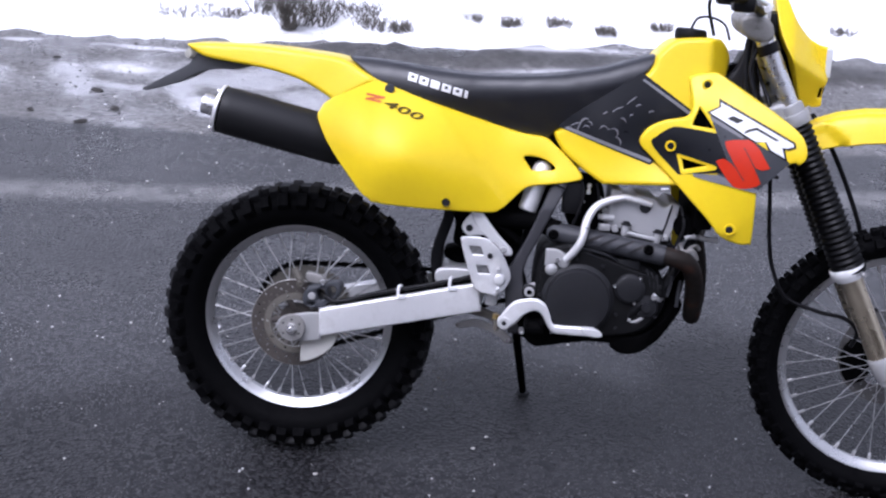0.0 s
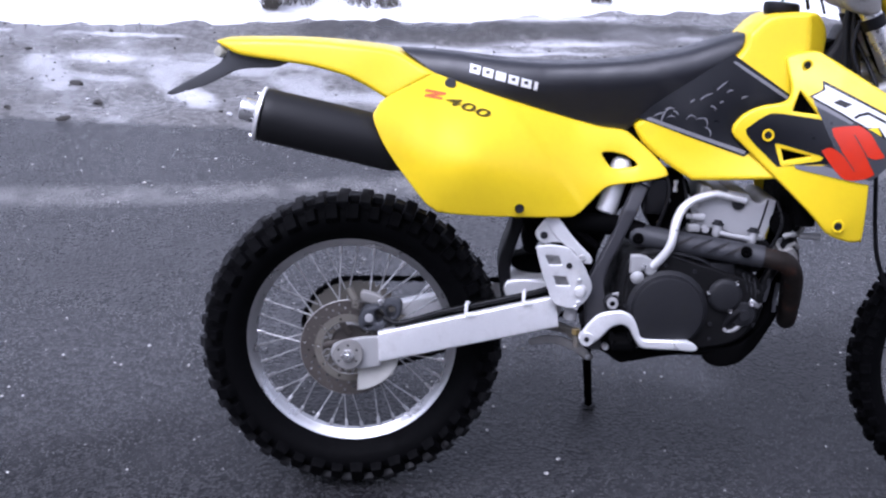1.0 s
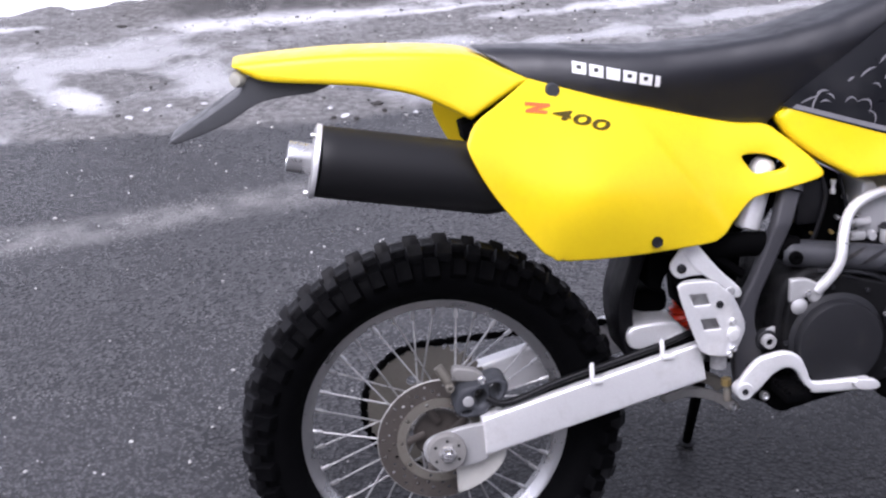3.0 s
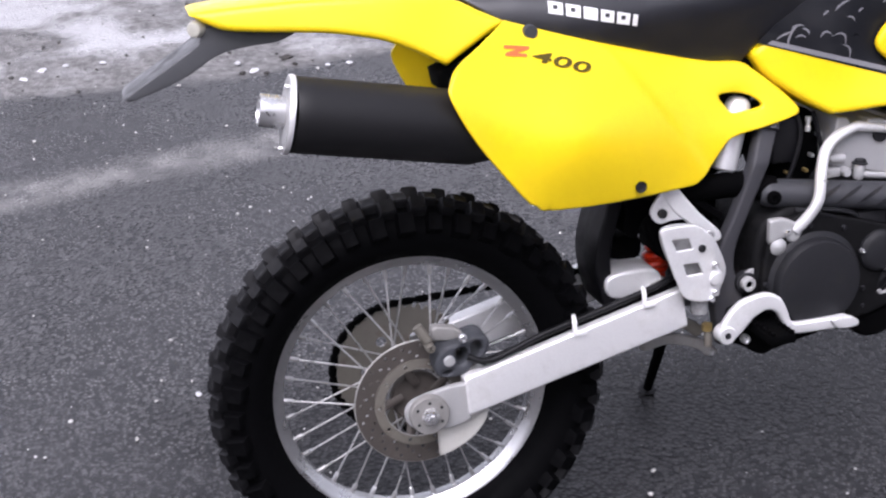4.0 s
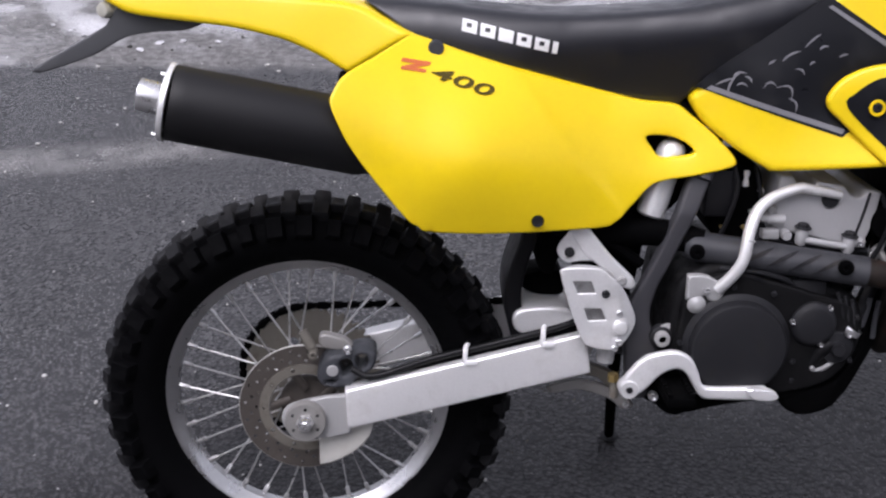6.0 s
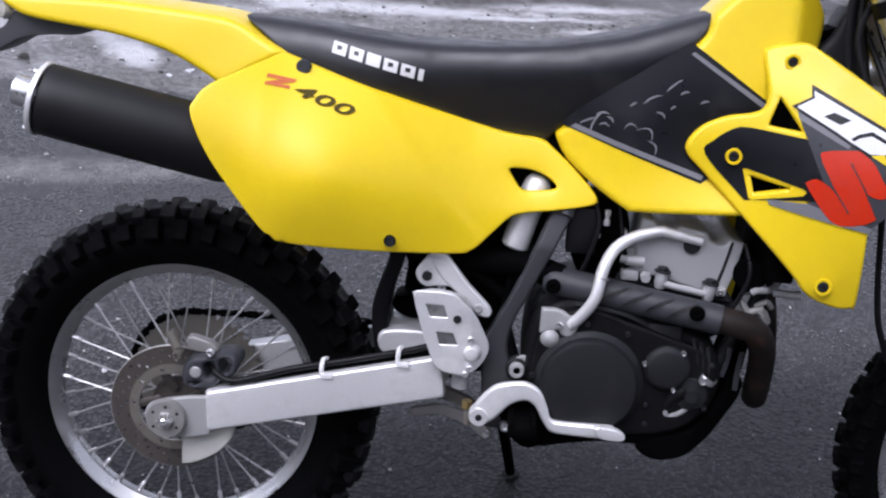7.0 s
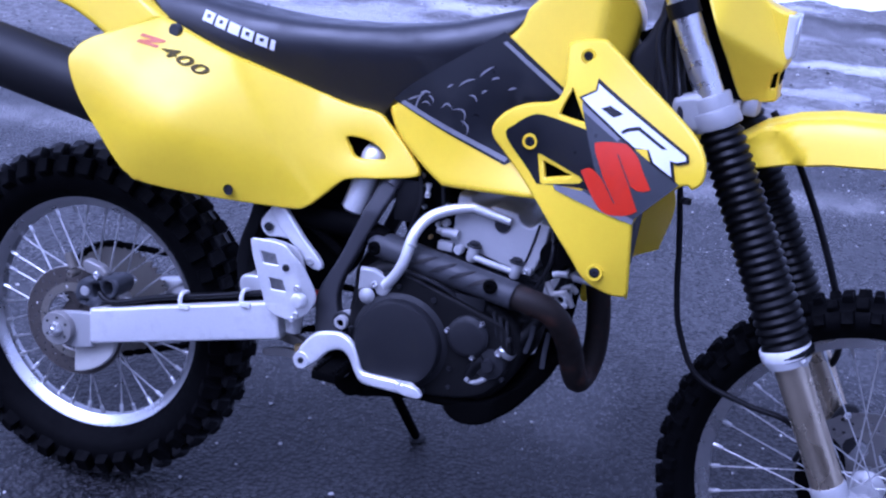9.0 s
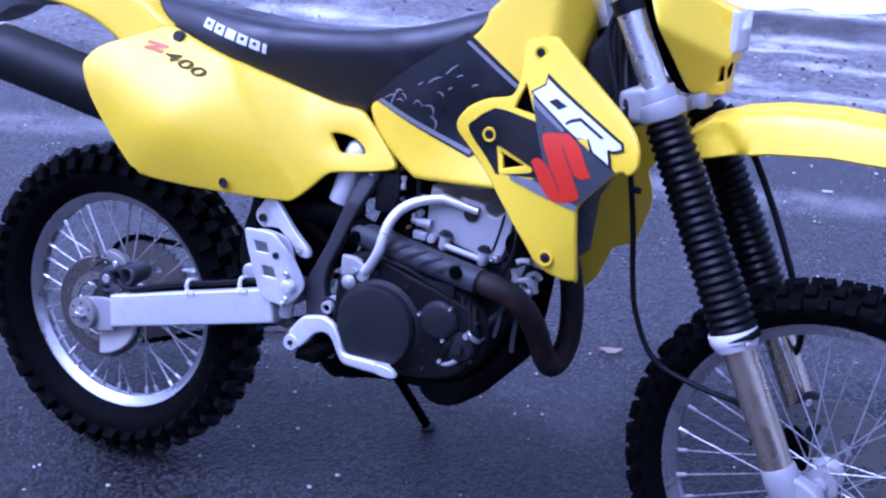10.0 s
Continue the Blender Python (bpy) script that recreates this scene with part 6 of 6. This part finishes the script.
def folded(x, z):
    """The cowl's side: it runs in towards a narrow nose, with a fold above a hollowed lower part."""
    x, z = np.asarray(x, float), np.asarray(z, float)
    d = z - (1.0645 - 0.535 * (x - 1.1157))
    y = -0.12 + soft(x - 1.1157) + 0.85 * soft(d) + 0.5 * soft(-d)
    return -0.014 - soft(-0.014 - y)


cowl = steered(part("headlamp_cowl", body(COWL_LINE, folded, lambda x, z: np.maximum(-folded(x, z), 0.04), roll=0.005, step=0.008, holes=[[(1.195, 0.975, 1), (1.197, 0.998, 1), (1.204, 1.003, 1), (1.203, 0.977, 1)]]), YELLOW, bike, "yellow headlamp cowl with pale lens", 30))
part("lens", body([(1.204, 1.022, 1), (1.2185, 1.024, 1), (1.2175, 1.090, 1), (1.203, 1.091, 1)], -0.016, 0.055, roll=0.003, step=0.02), LENS, cowl, "pale headlamp lens")
part("headlamp_shell", body([(1.030, 1.145), (1.12, 1.12), (1.16, 1.09), (1.203, 1.04), (1.203, 0.975), (1.118, 0.958)], -0.008, 0.008, roll=0.006, step=0.03), SHADOWY, cowl, "black headlamp shell behind the cowl")
part("cowl_bracket", block((1.160, -0.025, 0.928), (1.184, 0.02, 0.955), 0.004), CASTING, cowl)
bar = steered(part("handlebar", tube([(0.93, -0.40, 1.205), (0.97, -0.26, 1.20), (1.03, -0.12, 1.165), (1.04, 0, 1.155), (1.03, 0.12, 1.165), (0.97, 0.26, 1.20), (0.93, 0.40, 1.205)], 0.011, 14), BLACK, bike, "black handlebar with controls"))
for s in (-1, 1):
    part("bar_clamp", block((1.02, s * 0.05 - 0.018, 1.125), (1.06, s * 0.05 + 0.018, 1.172), 0.006), CASTING, bar)
    part("grip", tube([(0.967, s * 0.28, 1.2015), (0.93, s * 0.40, 1.205)], 0.0165, 14, smooth=False), RUBBER, bar)
    part("switch_block", block((0.955, s * 0.22 - 0.025, 1.165), (1.005, s * 0.22 + 0.03, 1.205), 0.008), BLACK, bar)
    part("lever", tube([(1.02, s * 0.2, 1.19), (1.03, s * 0.28, 1.185), (1.01, s * 0.40, 1.18)], 0.006, 8), ALLOY, bar)
part("meter", block((1.04, -0.05, 1.10), (1.085, 0.05, 1.165), 0.01), BLACK, bar)
part("fluid_pot", lathe([(0, 0), (0.02, 0), (0.021, 0.03), (0.018, 0.034), (0, 0.034)], (1.01, -0.17, 1.18), (0, 0, 1), 20), SILVER, bar)
for pts, r in (([(1.01, -0.16, 1.19), (0.96, -0.12, 1.22), (0.92, -0.06, 1.18), (0.94, -0.03, 1.10)], 0.004),
               ([(1.04, -0.03, 1.05), (1.065, -0.09, 0.99), (1.082, -0.12, 0.945), (1.088, -0.128, 0.91), (1.093, -0.12, 0.877), (1.102, -0.10, 0.80), (1.112, -0.09, 0.72), (1.122, -0.09, 0.64), (1.137, -0.09, 0.577), (1.177, -0.085, 0.506), (1.258, -0.08, 0.477), (1.326, -0.072, 0.464), (1.36, -0.06, 0.43), (1.352, -0.05, 0.39)], 0.005),
               ([(1.20, 0.05, 0.93), (1.253, 0.05, 0.858), (1.307, 0.05, 0.76), (1.352, 0.05, 0.66), (1.375, 0.07, 0.58), (1.372, 0.09, 0.52), (1.34, 0.10, 0.48)], 0.006)):
    steered(part("cable", tube(pts, r, 10), BLACK, bike, "black control cable"))
for pts, r in (([(1.03, -0.03, 1.15), (1.018, -0.035, 1.06), (1.025, -0.04, 0.97), (1.04, -0.045, 0.88)], 0.009), ([(1.035, -0.03, 1.15), (1.03, -0.05, 1.05), (1.045, -0.055, 0.96), (1.06, -0.055, 0.88)], 0.006),
               ([(1.04, -0.08, 1.1), (1.02, -0.085, 1.03), (1.045, -0.09, 0.95), (1.06, -0.085, 0.88)], 0.005)):
    part("wiring_loom", tube(pts, r, 10), CASE, bike, "black wiring loom at the steering head")
part("loom_cover", body([(0.976, 1.003), (0.993, 1.0255), (1.0125, 1.068), (1.035, 1.062), (1.050, 1.03), (1.062, 0.97), (1.08, 0.91), (1.05, 0.87), (0.985, 0.88), (0.972, 0.98)], -0.042, 0.042, roll=0.012, step=0.025), CASE, bike, "dark rubber cover at the steering head")
part("fuel_tap", lathe([(0, 0), (0.005, 0), (0.005, 0.008), (0.0035, 0.009), (0.0035, 0.016), (0.005, 0.017), (0.005, 0.024), (0, 0.024)], (0.681, -0.088, 0.712), (0.02, 0, 1), 10), BRIGHT, bike, "small bright fuel tap fitting")
for pts, r in (([(0.925, -0.08, 0.65), (0.94, -0.09, 0.63), (0.955, -0.085, 0.637), (0.962, -0.08, 0.66)], 0.006), ([(0.905, -0.085, 0.61), (0.918, -0.09, 0.592), (0.938, -0.09, 0.598), (0.951, -0.085, 0.576)], 0.006), ([(0.93, -0.08, 0.60), (0.945, -0.085, 0.61), (0.955, -0.08, 0.60)], 0.005)):
    part("small_hose", tube(pts, r, 8), DUSTY, bike)
part("cable_clip", lathe([(0.0055, -0.004), (0.009, -0.004), (0.009, 0.004), (0.0055, 0.004)], (1.105, -0.098, 0.79), (0.1, 0, 1), 12), CASE, bike)


# ---------------------------------------------------------------- loose things on the ground
def scatter(name, material, count, seed, lo, hi, size, label, skip=0.0):
    rng = random.Random(seed)
    verts, faces = [], []
    src = bmesh.new()
    bmesh.ops.create_icosphere(src, subdivisions=1, radius=1.0)
    base = [tuple(v.co) for v in src.verts]
    tris = [tuple(v.index for v in f.verts) for f in src.faces]
    src.free()
    for _ in range(count):
        x, y = lo[0] + (hi[0] - lo[0]) * rng.random(), lo[1] + (hi[1] - lo[1]) * rng.random()
        r = size * (0.45 + rng.random() ** 3 * 1.6)
        sx, sy, sz, a = 0.7 + 0.6 * rng.random(), 0.7 + 0.6 * rng.random(), 0.4 + 0.3 * rng.random(), rng.random() * 6.28
        off = len(verts)
        for bx, by, bz in base:
            k = 0.8 + 0.4 * rng.random()
            px, py = bx * sx * k * r, by * sy * k * r
            verts.append((x + px * math.cos(a) - py * math.sin(a), y + px * math.sin(a) + py * math.cos(a), bz * sz * k * r + r * sz * 0.4))
        faces += [(off + i, off + j, off + k) for i, j, k in tris]
    me = bpy.data.meshes.new(name)
    me.from_pydata(verts, [], faces)
    me.materials.append(material)
    return tagged(new(name, me), label, "grit", kind="stuff")


PALE = surface("pale_grit", (0.55, 0.54, 0.52), 0.5, dirty=0.2, fine=800)
DARKSTONE = surface("dark_grit", (0.06, 0.058, 0.055), 0.6, dirty=0.3, fine=800)
# pale grains here are grit and also stand in for wet glints
scatter("pale_grit", PALE, 1200, 3, (-2.2, -0.6), (2.6, 2.6), 0.0027, "pale grit scattered over the wet asphalt, some standing in for glints")
scatter("verge_stones", DARKSTONE, 900, 5, (-3.0, 2.4), (3.2, 4.3), 0.0048, "dark stones and clods on the verge")
scatter("verge_grit", PALE, 500, 9, (-3.0, 2.4), (3.2, 4.3), 0.0045, "pale ice crumbs on the muddy verge")


def lump(name, x, y, size, material, seed, label, category, group):
    """A rough broken piece lying on the ground."""
    rng = random.Random(seed)
    bm = bmesh.new()
    bmesh.ops.create_icosphere(bm, subdivisions=2, radius=size)
    flat, long_, turn = 0.35 + 0.25 * rng.random(), 1.0 + 0.7 * rng.random(), rng.random() * 6.28
    for v in bm.verts:
        k = 1 + 0.45 * noise.fractal(v.co * (0.9 / size) + Vector((seed, 0, 0)), 0.7, 2.0, 3)
        px, py = v.co.x * k * long_, v.co.y * k
        v.co = (px * math.cos(turn) - py * math.sin(turn), px * math.sin(turn) + py * math.cos(turn), max(v.co.z * k * flat, -0.003) + 0.001)
    ob = finish(bm, name, material, sharp=32)
    ob.matrix_world = pose(x, y, 0.002)
    return tagged(ob, label, category, group=group)


ICE = surface("dirty_ice", (0.58, 0.58, 0.60), 0.35, dirt=(0.4, 0.38, 0.36), dirty=0.3, fine=500, bump=0.3)
CLOD = surface("wet_mud_clod", (0.028, 0.025, 0.022), 0.6, dirt=(0.06, 0.054, 0.048), dirty=0.4, fine=500, bump=0.5)
for k, (lx, ly, ls) in enumerate(((-0.03, 2.59, 0.010), (0.02, 2.50, 0.014), (0.28, 2.49, 0.009), (0.36, 2.49, 0.008), (-0.70, 2.70, 0.014), (-0.76, 2.63, 0.012), (-0.62, 2.73, 0.011), (-0.49, 2.73, 0.008), (-1.05, 2.83, 0.008), (-1.13, 2.89, 0.009), (-0.99, 2.78, 0.010), (-0.06, 2.84, 0.010), (-1.41, 2.76, 0.008), (-0.34, 0.60, 0.006))):
    lump("ice_lump", lx, ly, ls, ICE, 20 + k, "small white lump of dirty ice on the wet ground", "ice", "ice lumps")
for k, (lx, ly, ls) in enumerate(((-0.02, 2.49, 0.011), (0.06, 2.47, 0.010), (0.17, 2.53, 0.010), (0.15, 2.61, 0.014), (-1.35, 2.71, 0.022), (-1.43, 2.48, 0.022), (-1.52, 2.98, 0.024), (-1.93, 3.54, 0.014), (-0.11, 3.03, 0.018), (-0.88, 3.83, 0.016), (-1.63, 3.95, 0.014), (-1.71, 2.60, 0.014), (0.6, 2.75, 0.012), (1.25, 2.95, 0.012))):
    lump("mud_clod", lx, ly, ls, CLOD, 50 + k, "dark clod of wet mud on the verge", "clod", "mud clods")


def dead_leaf(x, y, turn, size):
    bm = body([(-0.5 * size, 0.0, 1), (-0.2 * size, 0.22 * size), (0.15 * size, 0.2 * size), (0.5 * size, 0.0, 1), (0.15 * size, -0.2 * size), (-0.2 * size, -0.2 * size)], -0.0006, 0.0006, roll=0, step=size * 0.15, line=size * 0.1)
    for v in bm.verts:
        px, py, pz = v.co
        curl = 0.35 * (pz**2) / size + 0.5 * (px**2) / size
        v.co = (px, pz, py + curl + 0.002)
    ob = finish(bm, "dead_leaf", surface("dry_leaf", (0.33, 0.25, 0.19), 0.6, dirty=0.4), sharp=60)
    ob.matrix_world = pose(x, y, 0.001, 0, 0, turn)
    return tagged(ob, "curled pale brown dead leaf on the asphalt", "leaf")


dead_leaf(0.85, 0.88, 20, 0.062)
chip = finish(block((-0.017, -0.004, 0), (0.017, 0.004, 0.006), 0.002), "paper_scrap", WHITE)
chip.matrix_world = pose(1.16, 2.22, 0, 0, 0, 12)
tagged(chip, "small white scrap lying on the asphalt", "litter")


def weed(x, y, height, spread, seed, count=80):
    """A dead, twiggy weed that stands out of the snow."""
    rng = random.Random(seed)
    bm = bmesh.new()
    for k in range(count):
        a, tilt = rng.random() * 6.28, 0.15 + 0.75 * rng.random()
        h = height * (0.35 + 0.65 * rng.random())
        d = np.array((math.cos(a) * tilt, math.sin(a) * tilt, 1.0))
        base = np.array(((rng.random() - 0.5) * spread, (rng.random() - 0.5) * spread, -0.02))
        tip = base + d * h
        mid = base + d * h * 0.5 + np.array(((rng.random() - 0.5) * 0.04, (rng.random() - 0.5) * 0.04, 0.0))
        tube([base, mid, tip], [0.0024, 0.0017, 0.0009], 5, bm=bm, step=0.08)
        for _ in range(6):
            u = 0.3 + 0.7 * rng.random()
            p = base + (tip - base) * u
            q = p + np.array((rng.random() - 0.5, rng.random() - 0.5, 0.25 + rng.random() * 0.5)) * h * 0.35
            tube([p, (p + q) / 2, q], [0.0014, 0.0011, 0.0008], 4, bm=bm, step=0.2)
    ob = finish(bm, "dead_weed", TWIG, sharp=180)
    ob.matrix_world = pose(x, y, 0.06)
    return tagged(ob, "dead dark twiggy weed standing in the snow", "weed", group="weeds in the snow")


TWIG = surface("dead_twigs", (0.10, 0.09, 0.075), 0.8, dirty=0.3)
for wx, wy, wh, ws, wseed in ((-0.86, 4.45, 0.32, 0.08, 1), (-0.72, 4.62, 0.20, 0.20, 2), (-0.50, 4.85, 0.12, 0.24, 3), (-1.02, 4.72, 0.16, 0.22, 9), (-0.40, 4.62, 0.08, 0.18, 10), (-0.21, 4.6, 0.07, 0.14, 11), (-1.5, 4.62, 0.07, 0.3, 4), (-1.25, 4.66, 0.05, 0.2, 12),
                              (0.2, 5.0, 0.06, 0.12, 5), (0.45, 4.95, 0.07, 0.12, 6), (0.75, 5.1, 0.06, 0.14, 7), (1.05, 4.98, 0.05, 0.12, 13), (1.4, 5.2, 0.06, 0.12, 14), (2.6, 5.4, 0.07, 0.14, 8)):
    weed(wx, wy, wh, ws, wseed)
